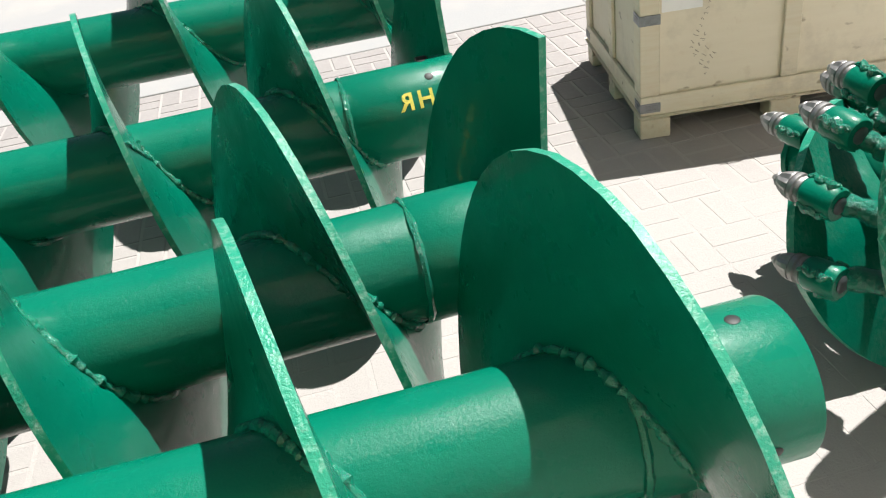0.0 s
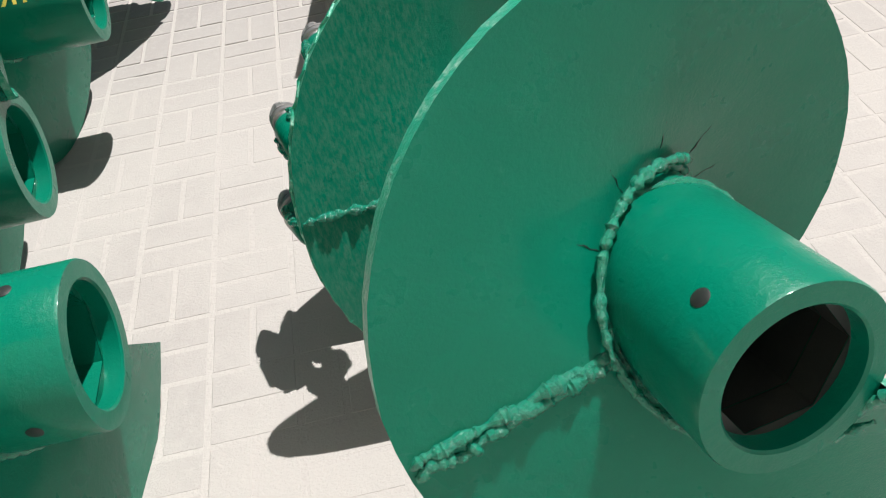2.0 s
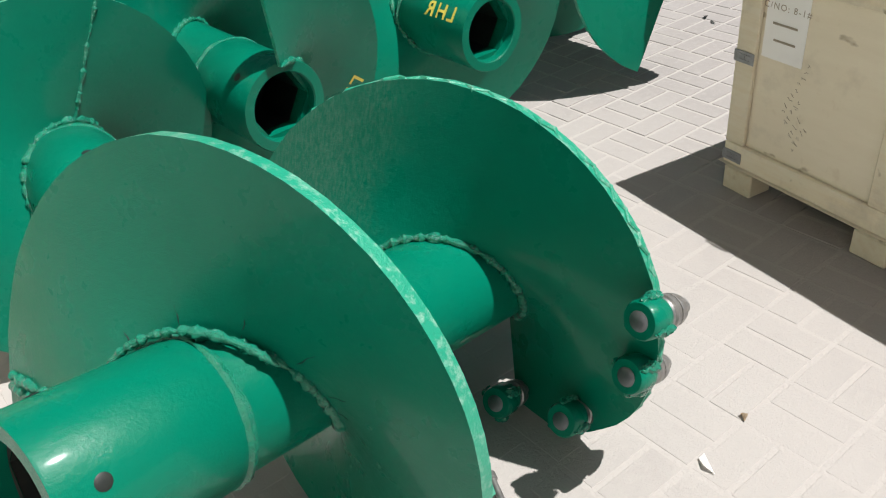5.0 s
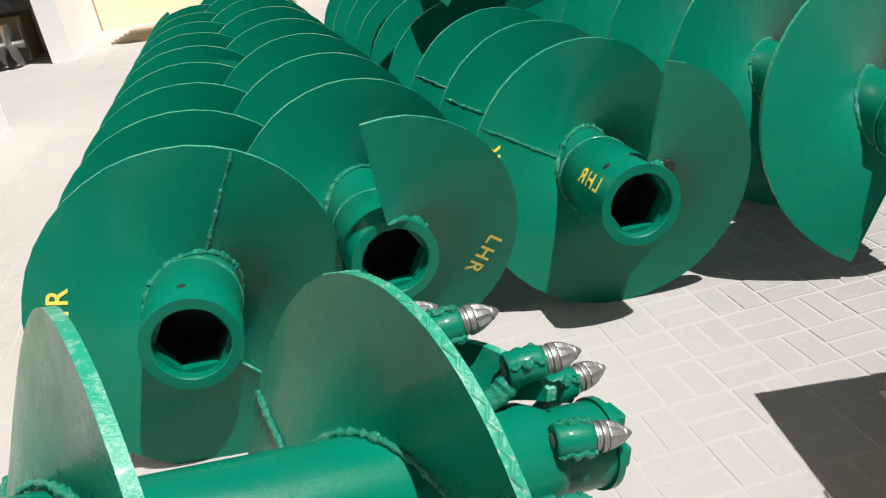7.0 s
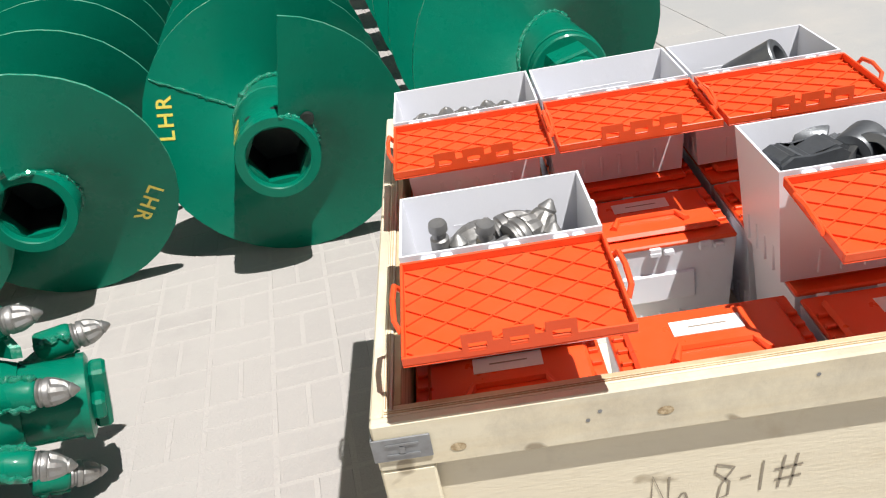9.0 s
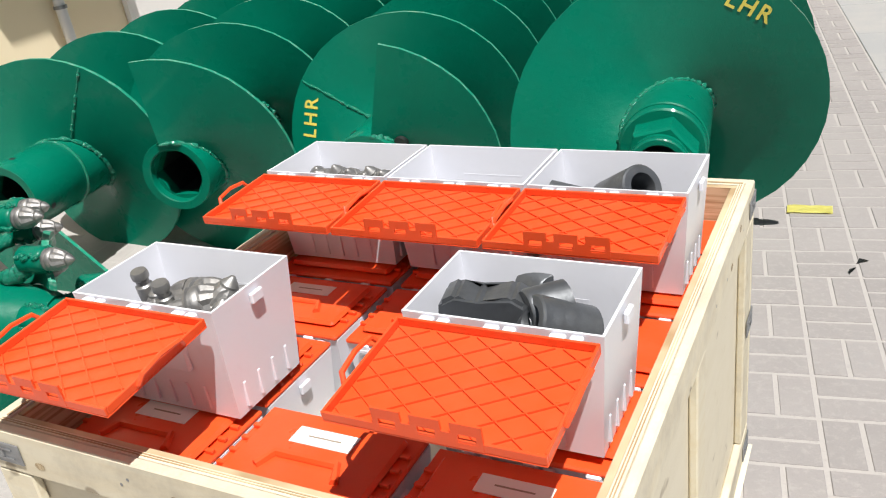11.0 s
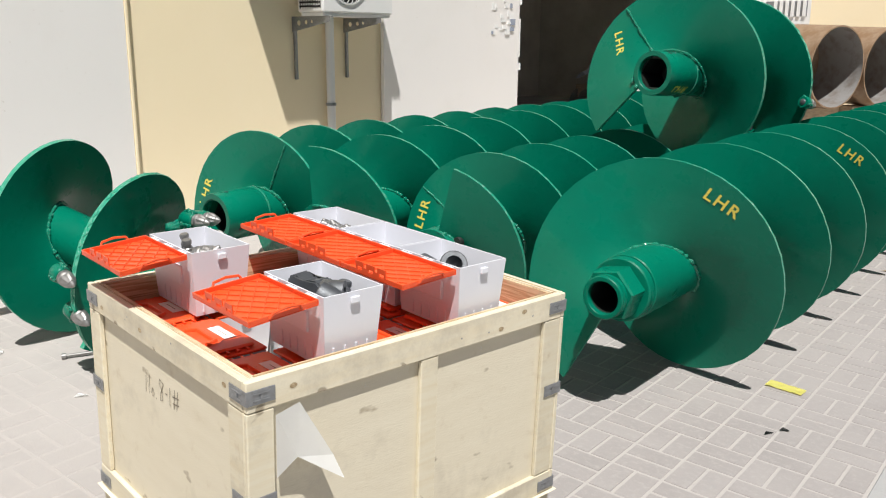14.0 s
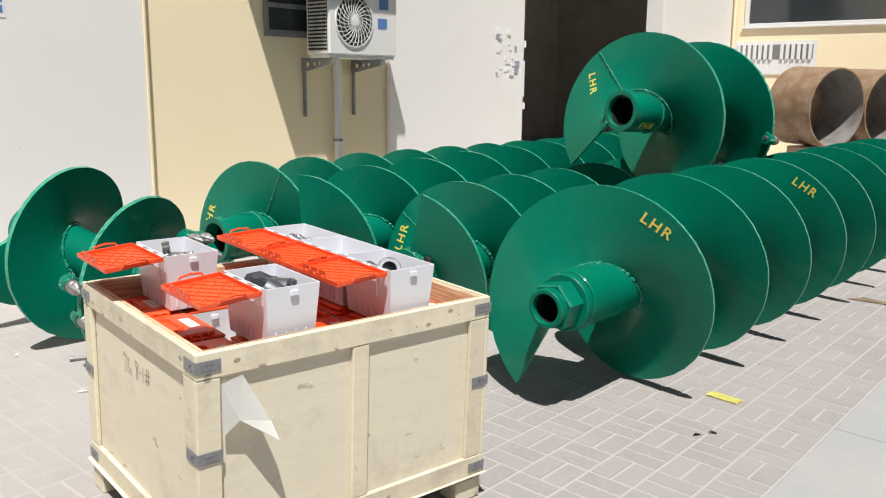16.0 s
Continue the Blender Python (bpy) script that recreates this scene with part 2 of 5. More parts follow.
def solid(name, bm, material, label, category="", kind="", m=None, smooth=False, group=""):
    ob = new(name, link_mesh(name, bm, material, smooth))
    if m is not None:
        ob.matrix_basis = m
    return tagged(ob, label, category, group, kind)


def add_box(bm, lo, hi, bevel=0.0, m=None):
    """A box from corner to corner, with worn edges."""
    c = [(a + b) / 2 for a, b in zip(lo, hi)]
    d = [b - a for a, b in zip(lo, hi)]
    r = bmesh.ops.create_cube(bm, size=1.0, matrix=Matrix.LocRotScale(c, None, d))
    if bevel:
        es = list({e for v in r["verts"] for e in v.link_edges})
        q = bmesh.ops.bevel(bm, geom=es, offset=bevel, segments=1, affect="EDGES", profile=0.7)
        vs = list({v for f in q["faces"] for v in f.verts} | {v for v in r["verts"] if v.is_valid})
    else:
        vs = r["verts"]
    if m is not None:
        bmesh.ops.transform(bm, matrix=m, verts=[v for v in vs if v.is_valid])
    return vs


def boxes(*specs, bevel=0.0):
    bm = bmesh.new()
    for lo, hi in specs:
        add_box(bm, lo, hi, bevel)
    return bm


def lathe(bm, prof, n=40, sides=None, turn=0.0):
    """Turn a profile of (radius, along) about the local Y axis; a closed list of rings, capped where the radius is 0."""
    rings = []
    for r, y in prof:
        if r < 1e-6:
            rings.append([bm.verts.new((0, y, 0))])
        else:
            rings.append([bm.verts.new((r * math.sin(turn + 2 * math.pi * k / n), y, r * math.cos(turn + 2 * math.pi * k / n))) for k in range(n)])
    for a, b in zip(rings, rings[1:]):
        for k in range(n):
            j = (k + 1) % n
            if len(a) == 1 and len(b) == 1:
                continue
            if len(a) == 1:
                bm.faces.new((a[0], b[j], b[k]))
            elif len(b) == 1:
                bm.faces.new((a[k], a[j], b[0]))
            else:
                bm.faces.new((a[k], a[j], b[j], b[k]))
    return bm


def sweep(bm, pts, radius, n=6, wob=0.0, seed=0):
    """A round bar along points, with an uneven radius."""
    rings = []
    for i, p in enumerate(pts):
        p = Vector(p)
        d = (Vector(pts[min(i + 1, len(pts) - 1)]) - Vector(pts[max(i - 1, 0)])).normalized()
        a = d.orthogonal().normalized() if i == 0 else (ref - d * ref.dot(d)).normalized()
        ref = a
        b = d.cross(a)
        ends = min(1.0, 0.35 + 0.2 * min(i, len(pts) - 1 - i)) if wob > 0.3 else 1.0
        r = ends * radius * (1 + wob * noise.noise(p * 70 + Vector((seed, 0, 0))) + 0.5 * wob * noise.noise(p * 190 + Vector((seed, 3, 0))))
        rings.append([bm.verts.new(p + r * (a * math.cos(6.2832 * k / n) + b * math.sin(6.2832 * k / n))) for k in range(n)])
    for a, b in zip(rings, rings[1:]):
        for k in range(n):
            bm.faces.new((a[k], a[(k + 1) % n], b[(k + 1) % n], b[k]))
    bm.faces.new(rings[0][::-1])
    bm.faces.new(rings[-1])
    return bm


def text_mesh(body, size, bold=0.0):
    cu = bpy.data.curves.new("text", "FONT")
    cu.body = body
    cu.size = size
    cu.align_x = "CENTER"
    cu.align_y = "CENTER"
    cu.offset = bold
    cu.space_character = 1.25
    cu.resolution_u = 3
    ob = new("text", cu)
    me = bpy.data.meshes.new_from_object(ob.evaluated_get(bpy.context.evaluated_depsgraph_get()))
    bpy.data.objects.remove(ob)
    bpy.data.curves.remove(cu)
    bm = bmesh.new()
    bm.from_mesh(me)
    bpy.data.meshes.remove(me)
    return bm


def strokes(lines, w):
    """Pen strokes on the local XZ plane, each one ribbon: lists of (x, z)."""
    bm = bmesh.new()
    for ln in lines:
        rail = []
        for i, (x, z) in enumerate(ln):
            (xa, za), (xb, zb) = ln[max(i - 1, 0)], ln[min(i + 1, len(ln) - 1)]
            dx, dz = xb - xa, zb - za
            k = w / 2 / max(1e-6, math.hypot(dx, dz))
            rail.append((bm.verts.new((x - dz * k, 0, z + dx * k)), bm.verts.new((x + dz * k, 0, z - dx * k))))
        for (a, b), (c, d) in zip(rail, rail[1:]):
            bm.faces.new((a, b, d, c))
    return bm


SITE = radians(9.2)


def site(u, v, z=0.0, turn=0.0):
    """A pose on the site's own grid: u across the augers, v along them."""
    return Matrix.Translation((u * math.cos(SITE) - v * math.sin(SITE), u * math.sin(SITE) + v * math.cos(SITE), z)) @ Matrix.Rotation(SITE + radians(turn), 4, "Z")


# the paving falls away from the building, so its walls lean against the ground's own upright
EDGE = site(4.57, -3.07, 1.62)
LEAN = EDGE @ Matrix.Scale(1.072, 4) @ EDGE.inverted() @ Matrix.Translation((-1.54, -0.25, 0)) @ Matrix.Rotation(radians(-2.0), 4, (-math.sin(SITE), math.cos(SITE), 0)) @ Matrix.Translation((1.54, 0.25, 0))


def built(u, v, z=0.0, turn=0.0):
    """A pose on the building's own grid."""
    return LEAN @ site(u, v, z, turn)


# ---------------------------------------------------------------- ground and building
bm = bmesh.new()
bmesh.ops.create_grid(bm, x_segments=24, y_segments=24, size=150)
solid("ground", bm, SAND, "sandy pale ground under and between the pavers", kind="structure", m=pose(0, 0, -0.0026))

KERB_U = 3.585
bm = bmesh.new()
g = [[bm.verts.new((x + 0.25 * noise.noise(Vector((x * 1.3, y * 1.3, 4))) * (i == 12), y, -0.0007)) for y in [-6 + 0.5 * j for j in range(37)]] for i, x in enumerate([-1.5 + 0.28 * i for i in range(13)])]
for i in range(12):
    for j in range(36):
        bm.faces.new((g[i][j], g[i + 1][j], g[i + 1][j + 1], g[i][j + 1]))
solid("blown_dust", bm, SAND, "pale blown dust filling the paving joints", kind="structure", m=site(0, 0))
bm = boxes(((KERB_U + 0.36, -40, -0.06), (KERB_U + 12, 40, 0.0)))
solid("road", bm, CONCRETE, "worn pale concrete apron beside the paving", kind="structure", m=site(0, 0))
kerb = thing("pavement_edge", "flush row of worn grey concrete edging slabs", "edging", m=site(0, 0), kind="structure")
for k in range(16):
    v0 = -6 + k * 1.0
    part("edging_slab", boxes(((KERB_U + 0.006, v0 + 0.004, -0.06), (KERB_U + 0.354, v0 + 0.996, 0.003 + 0.002 * (k % 2))), bevel=0.004), CONCRETE, kerb)

WALL_U = -1.56
V_DOOR_A = 0.52      # end of the first white leaf
V_LEAF0, V_LEAF1 = 3.24, 5.58
V_OPEN1 = 9.2
V_CORNER = 11.9


def wall_box(name, v0, v1, z0, z1, mat, label, u0=WALL_U - 0.22, u1=WALL_U):
    return solid(name, boxes(((u0, v0, z0), (u1, v1, z1)), bevel=0.006), mat, label, kind="structure", m=built(0, 0))


wall_box("wall_west", -9.0, V_LEAF1, -0.05, 5.0, RENDER_Y, "yellow rendered building wall in strong sun")
wall_box("wall_west_far", V_OPEN1, V_CORNER + 0.2, -0.05, 5.0, RENDER_Y, "yellow rendered building wall past the workshop opening")
wall_box("wall_lintel", V_LEAF1, V_OPEN1, 3.4, 5.0, RENDER_Y, "yellow rendered lintel over the workshop opening")
solid("wall_return", boxes(((WALL_U, V_CORNER, -0.05), (9.0, V_CORNER + 0.22, 5.0))), RENDER_Y, "yellow rendered wall across the end of the yard", kind="structure", m=built(0, 0))
# the dark workshop behind the opening
solid("workshop_back_wall", boxes(((-6.4, V_LEAF1 - 1.5, -0.05), (-6.2, V_OPEN1 + 4.5, 3.6))), DARK_INT, "dim grey workshop back wall", kind="structure", m=built(0, 0))
solid("workshop_side_wall", boxes(((-6.2, V_LEAF1 - 1.5, -0.05), (WALL_U - 0.222, V_LEAF1 - 1.3, 3.6))), DARK_INT, "dim workshop side wall", kind="structure", m=built(0, 0))
solid("workshop_far_wall", boxes(((-6.2, V_OPEN1 + 4.3, -0.05), (WALL_U - 0.222, V_OPEN1 + 4.5, 3.6))), DARK_INT, "dim workshop far wall", kind="structure", m=built(0, 0))
solid("ceiling", boxes(((-6.4, V_LEAF1 - 1.5, 3.602), (WALL_U - 0.222, V_OPEN1 + 4.5, 3.75))), DARK_INT, "dim workshop ceiling", kind="structure", m=built(0, 0))


def sheet_door(name, v0, v1, label, z1=3.3, out=0.05):
    d = thing(name, label, "door", m=built(WALL_U, 0), kind="structure")
    part("door_leaf", boxes(((0.006, v0, 0.04), (out, v1, z1)), bevel=0.004), WHITE_SHEET, d)
    for z in (0.06,):
        part("door_rail", boxes(((out + 0.001, v0 + 0.02, z), (out + 0.006, v1 - 0.02, z + 0.05)), bevel=0.002), WHITE_SHEET, d)
    return d


d1 = sheet_door("door_1", -6.0, V_DOOR_A, "closed white sheet-metal workshop gate with rust specks")
# added wall-coloured strip standing for the shadow gap at the gate's end
part("shadow_gap_strip", boxes(((0.004, V_DOOR_A + 0.001, 0.02), (0.06, V_DOOR_A + 0.022, 3.3)), bevel=0.003), RENDER_Y, d1)
d2 = sheet_door("door_2", V_LEAF0, V_LEAF1, "white sheet-metal door leaf with torn blue stickers")
for z in (1.14, 1.88):
    bm = bmesh.new()
    lathe(bm, [(0, -0.04), (0.016, -0.04), (0.016, 0.04), (0, 0.04)], 10)
    hinge = part("hinge", bm, WHITE_PAINT, d2, m=pose(0.05, V_LEAF1 + 0.02, z, 90))
bm = boxes(((0.03, V_LEAF1 + 0.012, 1.25), (0.05, V_LEAF1 + 0.03, 1.68)), bevel=0.004)
part("pull_bar", bm, WHITE_PAINT, d2)
rng = random.Random(4)
for k in range(26):
    v, z = V_LEAF1 - 0.18 - 0.42 * rng.random(), 1.45 + 0.55 * rng.random()
    w, h = 0.02 + 0.07 * rng.random(), 0.02 + 0.06 * rng.random()
    part("sticker_remnant", boxes(((0.0515, v, z), (0.0535 + 0.0004 * k, v + w, z + h))), PAPER if k % 4 else BLUE_CLOTH, d2, m=Matrix.Rotation(0.0, 4, "X"))
wb = thing("wall_poster", "small blue and white notice stuck on the white gate", "poster", m=built(WALL_U, 0))
part("sheet", boxes(((0.0515, -0.80, 1.82), (0.0535, -0.50, 2.2))), PAPER, wb)
for k in range(5):
    part("print_bar", boxes(((0.0545, -0.78, 1.85 + 0.07 * k), (0.0555, -0.52, 1.90 + 0.07 * k))), BLUE_INK, wb)

# jamb leaf beyond the opening
d3 = sheet_door("door_3", V_OPEN1 + 0.02, V_CORNER - 0.1, "white sheet-metal door leaf folded back on the wall", out=0.06)
part("door_jamb", boxes(((-0.215, V_OPEN1 - 0.012, 0.0), (0.058, V_OPEN1 - 0.001, 3.2))), WHITE_SHEET, d3)
bm = bmesh.new()
sweep(bm, [(0.09, V_CORNER - 0.05, 0.0), (0.09, V_CORNER - 0.05, 3.3)], 0.03, 8)
part("gas_pipe", bm, RENDER_Y, thing("wall_pipe", "yellow painted pipe in the corner of the yard", "pipe", m=built(WALL_U, 0)), smooth=True)

# window and grille on the far wall
wnd = thing("window_1", "white-framed sliding window of dark glass", "window", m=built(0, V_CORNER), kind="structure")
part("pane", boxes(((-1.22, -0.012, 2.46), (3.6, -0.006, 3.5))), GLASS_DK, wnd)
part("window_frame", boxes(((-1.30, -0.035, 2.41), (3.7, -0.004, 2.46)), ((-1.30, -0.035, 2.461), (-1.23, -0.004, 3.5)), ((1.1, -0.03, 2.461), (1.17, -0.013, 3.5)), bevel=0.004), WHITE_PAINT, wnd)
part("window_sill", boxes(((-1.34, -0.045, 2.375), (3.8, -0.003, 2.409)), bevel=0.004), WHITE_PAINT, wnd)
gr = thing("wall_grille", "white slatted ventilation grille on the far wall", "grille", m=built(0, V_CORNER))
part("backing", boxes(((-1.45, -0.02, 1.60), (-0.06, -0.004, 2.16))), WHITE_PAINT, gr)
# grey strip on the backing stands for the shade in the slots
part("slot_shade_strip", boxes(((-1.40, -0.024, 1.86), (-0.11, -0.0205, 2.10))), GALV, gr, "grey strip painted as the shade between the slats")
for k in range(14):
    if k != 7:
        part("slat", boxes(((-1.39 + k * 0.093, -0.045, 1.85), (-1.335 + k * 0.093, -0.025, 2.11)), bevel=0.004), WHITE_PAINT, gr)

# canopy over the small window, which throws the slanting shade on the wall
solid("canopy", boxes(((WALL_U + 0.002, 1.24, 2.98), (WALL_U + 0.74, 2.74, 3.06)), bevel=0.01), RENDER_Y, "thin yellow concrete canopy slab on the wall", "canopy", m=built(0, 0))

# small dark window behind the air conditioner
w2 = thing("window_2", "small dark window with aluminium frame", "window", m=built(WALL_U, 0), kind="structure")
part("pane", boxes(((0.004, 1.74, 1.86), (0.010, 2.40, 2.7))), GLASS_DK, w2)
part("window_frame", boxes(((0.011, 1.70, 1.80), (0.04, 2.44, 1.858)), ((0.011, 1.70, 1.859), (0.04, 1.738, 2.72)), ((0.012, 1.74, 2.05), (0.03, 2.44, 2.09)), bevel=0.003), GALV, w2)

def holed_plate(outline, holes, v, z0, thick=0.004):
    """A flat plate across the wall with round holes right through it."""
    bm = bmesh.new()
    loops = [[(u, z) for u, z in outline]] + [[(u + r * math.cos(6.2832 * k / 14), z + r * math.sin(6.2832 * k / 14)) for k in range(14)] for u, z, r in holes]
    for lp in loops:
        vs = [bm.verts.new((u, v, z0 + z)) for u, z in lp]
        for a, b in zip(vs, vs[1:] + vs[:1]):
            bm.edges.new((a, b))
    bmesh.ops.triangle_fill(bm, use_beauty=True, use_dissolve=False, edges=bm.edges[:])
    bmesh.ops.solidify(bm, geom=bm.faces[:], thickness=thick)
    return bm


# outdoor unit of the air conditioner on brackets
ac = thing("air_conditioner", "white outdoor air conditioner unit on steel wall brackets", "air conditioner", m=built(WALL_U, 0))
AV0, AV1, AZ0, AZ1 = 2.09, 2.95, 1.65, 2.21
AU0, AU1 = 0.12, 0.43
part("casing", boxes(((AU0, AV0, AZ0), (AU1, AV1, AZ1)), bevel=0.012), WHITE_PAINT, ac)
part("base_rail", boxes(((AU0 + 0.02, AV0 + 0.02, AZ0 - 0.03), (AU1 - 0.02, AV1 - 0.02, AZ0 - 0.001)), bevel=0.004), WHITE_PAINT, ac)
fc = (AU1, AV0 + 0.30, AZ0 + 0.30)
TOX = Matrix.Rotation(radians(90), 4, "Z")
bm = bmesh.new()
lathe(bm, [(0.235, -0.004), (0.235, 0.012), (0.222, 0.012), (0.222, -0.004)], 40)
part("fan_ring", bm, WHITE_PAINT, ac, m=Matrix.Translation(fc) @ TOX.inverted(), smooth=True)
# flat near-black disc painting the shade inside the fan opening
bm = bmesh.new()
lathe(bm, [(0, 0.003), (0.22, 0.003), (0.22, 0.001), (0, 0.001)], 40)
part("fan_opening", bm, BLACK_AND_SHADE, ac, m=Matrix.Translation(fc) @ TOX.inverted())
GUARD = Matrix.Translation(fc) @ TOX.inverted()
for k in range(26):
    a0 = 2 * math.pi * k / 26
    bm = sweep(bmesh.new(), [((0.045 + 0.175 * i / 5) * math.cos(a0 + 0.5 * i / 5), 0.014, (0.045 + 0.175 * i / 5) * math.sin(a0 + 0.5 * i / 5)) for i in range(6)], 0.0045, 4)
    part("guard_spoke", bm, WHITE_PAINT, ac, m=GUARD)
for rr in (0.09, 0.14, 0.19):
    bm = sweep(bmesh.new(), [(rr * math.cos(6.2832 * i / 32), 0.016, rr * math.sin(6.2832 * i / 32)) for i in range(33)], 0.0025, 4)
    part("guard_ring", bm, WHITE_PAINT, ac, m=GUARD)
bm = bmesh.new()
lathe(bm, [(0, 0.024), (0.045, 0.02), (0.048, 0.006), (0, 0.006)], 24)
part("fan_hub", bm, WHITE_PAINT, ac, m=Matrix.Translation(fc) @ TOX.inverted(), smooth=True)
bm = bmesh.new()
for i in range(15):
    z = AZ0 + 0.04 + i * 0.032
    add_box(bm, (AU0 + 0.03, AV0 - 0.004, z), (AU1 - 0.03, AV0 - 0.001, z + 0.016))
for i in range(9):
    u = AU0 + 0.04 + i * 0.03
    add_box(bm, (u, AV0 - 0.006, AZ0 + 0.03), (u + 0.005, AV0 - 0.0045, AZ1 - 0.03))
part("coil_grille", bm, BLACK, ac, "dark coil grille on the end")
part("sticker", boxes(((AU1 + 0.001, AV0 + 0.60, AZ0 + 0.25), (AU1 + 0.003, AV0 + 0.72, AZ0 + 0.34))), BLUE_INK, ac)
part("sticker", boxes(((AU1 + 0.001, AV0 + 0.62, AZ0 + 0.42), (AU1 + 0.003, AV0 + 0.74, AZ0 + 0.52))), BLUE_INK, ac)
for v in (2.13, 2.75):
    part("bracket_arm", boxes(((0.004, v, AZ0 - 0.036), (0.47, v + 0.03, AZ0 - 0.031))), GALV, ac)
    part("bracket_web", holed_plate([(0.004, -0.16), (0.47, -0.075), (0.47, -0.0365), (0.004, -0.0365)], ((0.09, -0.085, 0.022), (0.18, -0.08, 0.018), (0.25, -0.075, 0.014)), v, AZ0), GALV, ac, "tapered web with round holes")
    part("bracket_upright", boxes(((0.004, v + 0.005, AZ0 - 0.56), (0.03, v + 0.032, AZ0 - 0.037)), bevel=0.003), GALV, ac)
dp = thing("drain_pipe", "white plastic drain pipe down the yellow wall", "pipe", m=built(WALL_U, 0))
bm = bmesh.new()
sweep(bm, [(0.055, 2.52, 0.05), (0.055, 2.52, AZ0 - 0.13), (0.055, 2.52, 1.72)], 0.038, 16)
part("pipe", bm, WHITE_PAINT, dp, smooth=True)
bm = bmesh.new()
lathe(bm, [(0.039, -0.012), (0.046, -0.012), (0.046, 0.012), (0.039, 0.012)], 16)
part("pipe_clamp", bm, GALV, dp, m=pose(0.055, 2.52, 0.86, 90))

# inside the workshop: a dark red cabinet, heaped sheets and spare screws
solid("red_cabinet", boxes(((-5.2, 8.3, 0.1), (-4.3, 9.3, 2.15)), bevel=0.01), RED_DARK, "dark red steel cabinet in the dim workshop", "cabinet", m=built(0, 0))


# ---------------------------------------------------------------- augers
def clock(c, r, y):
    """A point at the clock angle c (degrees, clockwise from the top, seen from the socket end)."""
    a = radians(c)
    return Vector((r * math.sin(a), y, r * math.cos(a)))


def flight_mesh(r0, radius, s0, c0, turns, pitch, thick=0.016, seg=40, taper=0.0, seed=0, rough_rim=0.0025, taper_from=0.0, kick=0.0, lead=0.0):
    """A right-handed screw blade with thickness: faces in slot 0, the cut rim and ends in slot 1."""
    n = max(4, int(seg * turns))
    shares = [-0.01, 0.1, 0.35, 0.7, 1.0]
    bm = bmesh.new()
    front, back = [], []
    for i in range(n + 1):
        f = turns * i / n
        c, s = c0 + 360 * f, s0 + pitch * f + lead * min(f, 1.0) + kick * max(0.0, f - taper_from)
        R = radius - taper * max(0.0, f - taper_from) + rough_rim * noise.noise(Vector((i * 0.9, seed, 0)))
        wav = 0.003 * noise.noise(Vector((i * 0.12, seed, 5)))
        rowf, rowb = [], []
        for k in shares:
            rr = r0 + (R - r0) * k
            dish = wav * (rr - r0) / (radius - r0)
            rowf.append(bm.verts.new(clock(c, rr, s - thick / 2 + dish)))
            rowb.append(bm.verts.new(clock(c, rr, s + thick / 2 + dish)))
        front.append(rowf)
        back.append(rowb)
    for i in range(n):
        for k in range(4):
            bm.faces.new((front[i][k], front[i][k + 1], front[i + 1][k + 1], front[i + 1][k]))
            bm.faces.new((back[i][k], back[i + 1][k], back[i + 1][k + 1], back[i][k + 1]))
        f = bm.faces.new((front[i][4], back[i][4], back[i + 1][4], front[i + 1][4]))
        f.material_index = 1
    for rf, rb in ((front[0], back[0]), (back[-1], front[-1])):
        for k in range(4):
            f = bm.faces.new((rf[k], rb[k], rb[k + 1], rf[k + 1]))
            f.material_index = 1
    bmesh.ops.recalc_face_normals(bm, faces=bm.faces)
    return bm


def helix_bead(r, s0, c0, turns, pitch, side, size=0.011, per=170, seed=0, rim=0.0, lead=0.0):
    pts = []
    n = int(per * turns)
    for i in range(n + 1):
        f = turns * i / n
        zig = rim * (1 if i % 2 else -1)
        pts.append(clock(c0 + 360 * f, r + 0.003 * noise.noise(Vector((i * 0.6, seed, 2))), s0 + pitch * f + lead * min(f, 1.0) + side + zig))
    return sweep(bmesh.new(), pts, size, 9, 0.85, seed)


def seam_bead(c, s, r0, r1, side, size=0.012, seed=0):
    n = 80
    pts = [clock(c + (2.5 if size > 0.0085 else 0.9) * noise.noise(Vector((i * 0.09, seed, 9))), r0 + (r1 - r0) * i / n, s + side) for i in range(n + 1)]
    return sweep(bmesh.new(), pts, size, 9, 0.85, seed)


def stencil(body, size, c, r, lean, s_of, parent, offset=0.011):
    """Stencilled letters lying on the blade: lean is the direction of writing, degrees counter-clockwise from the right."""
    bm = text_mesh(body, size, 0.0015)
    centre = clock(c, r, 0)
    a = radians(lean)
    for v in bm.verts:
        x = centre.x + v.co.x * math.cos(a) - v.co.y * math.sin(a)
        z = centre.z + v.co.x * math.sin(a) + v.co.y * math.cos(a)
        cc = math.degrees(math.atan2(x, z))
        cc = c + (cc - c + 180) % 360 - 180
        v.co = (x, s_of(cc) - offset, z)
    return part("stencilled_letters", bm, YELLOW, parent, "yellow stencilled letters")


def letters_on_tube(body, size, c, y, r, parent, flip=False):
    bm = text_mesh(body, size, 0.0015)
    for v in bm.verts:
        k = -1 if flip else 1
        v.co = clock(c + math.degrees(k * v.co.y / r), r + 0.003, y + k * v.co.x)
    return part("stencilled_letters", bm, YELLOW, parent, "yellow stencilled letters")


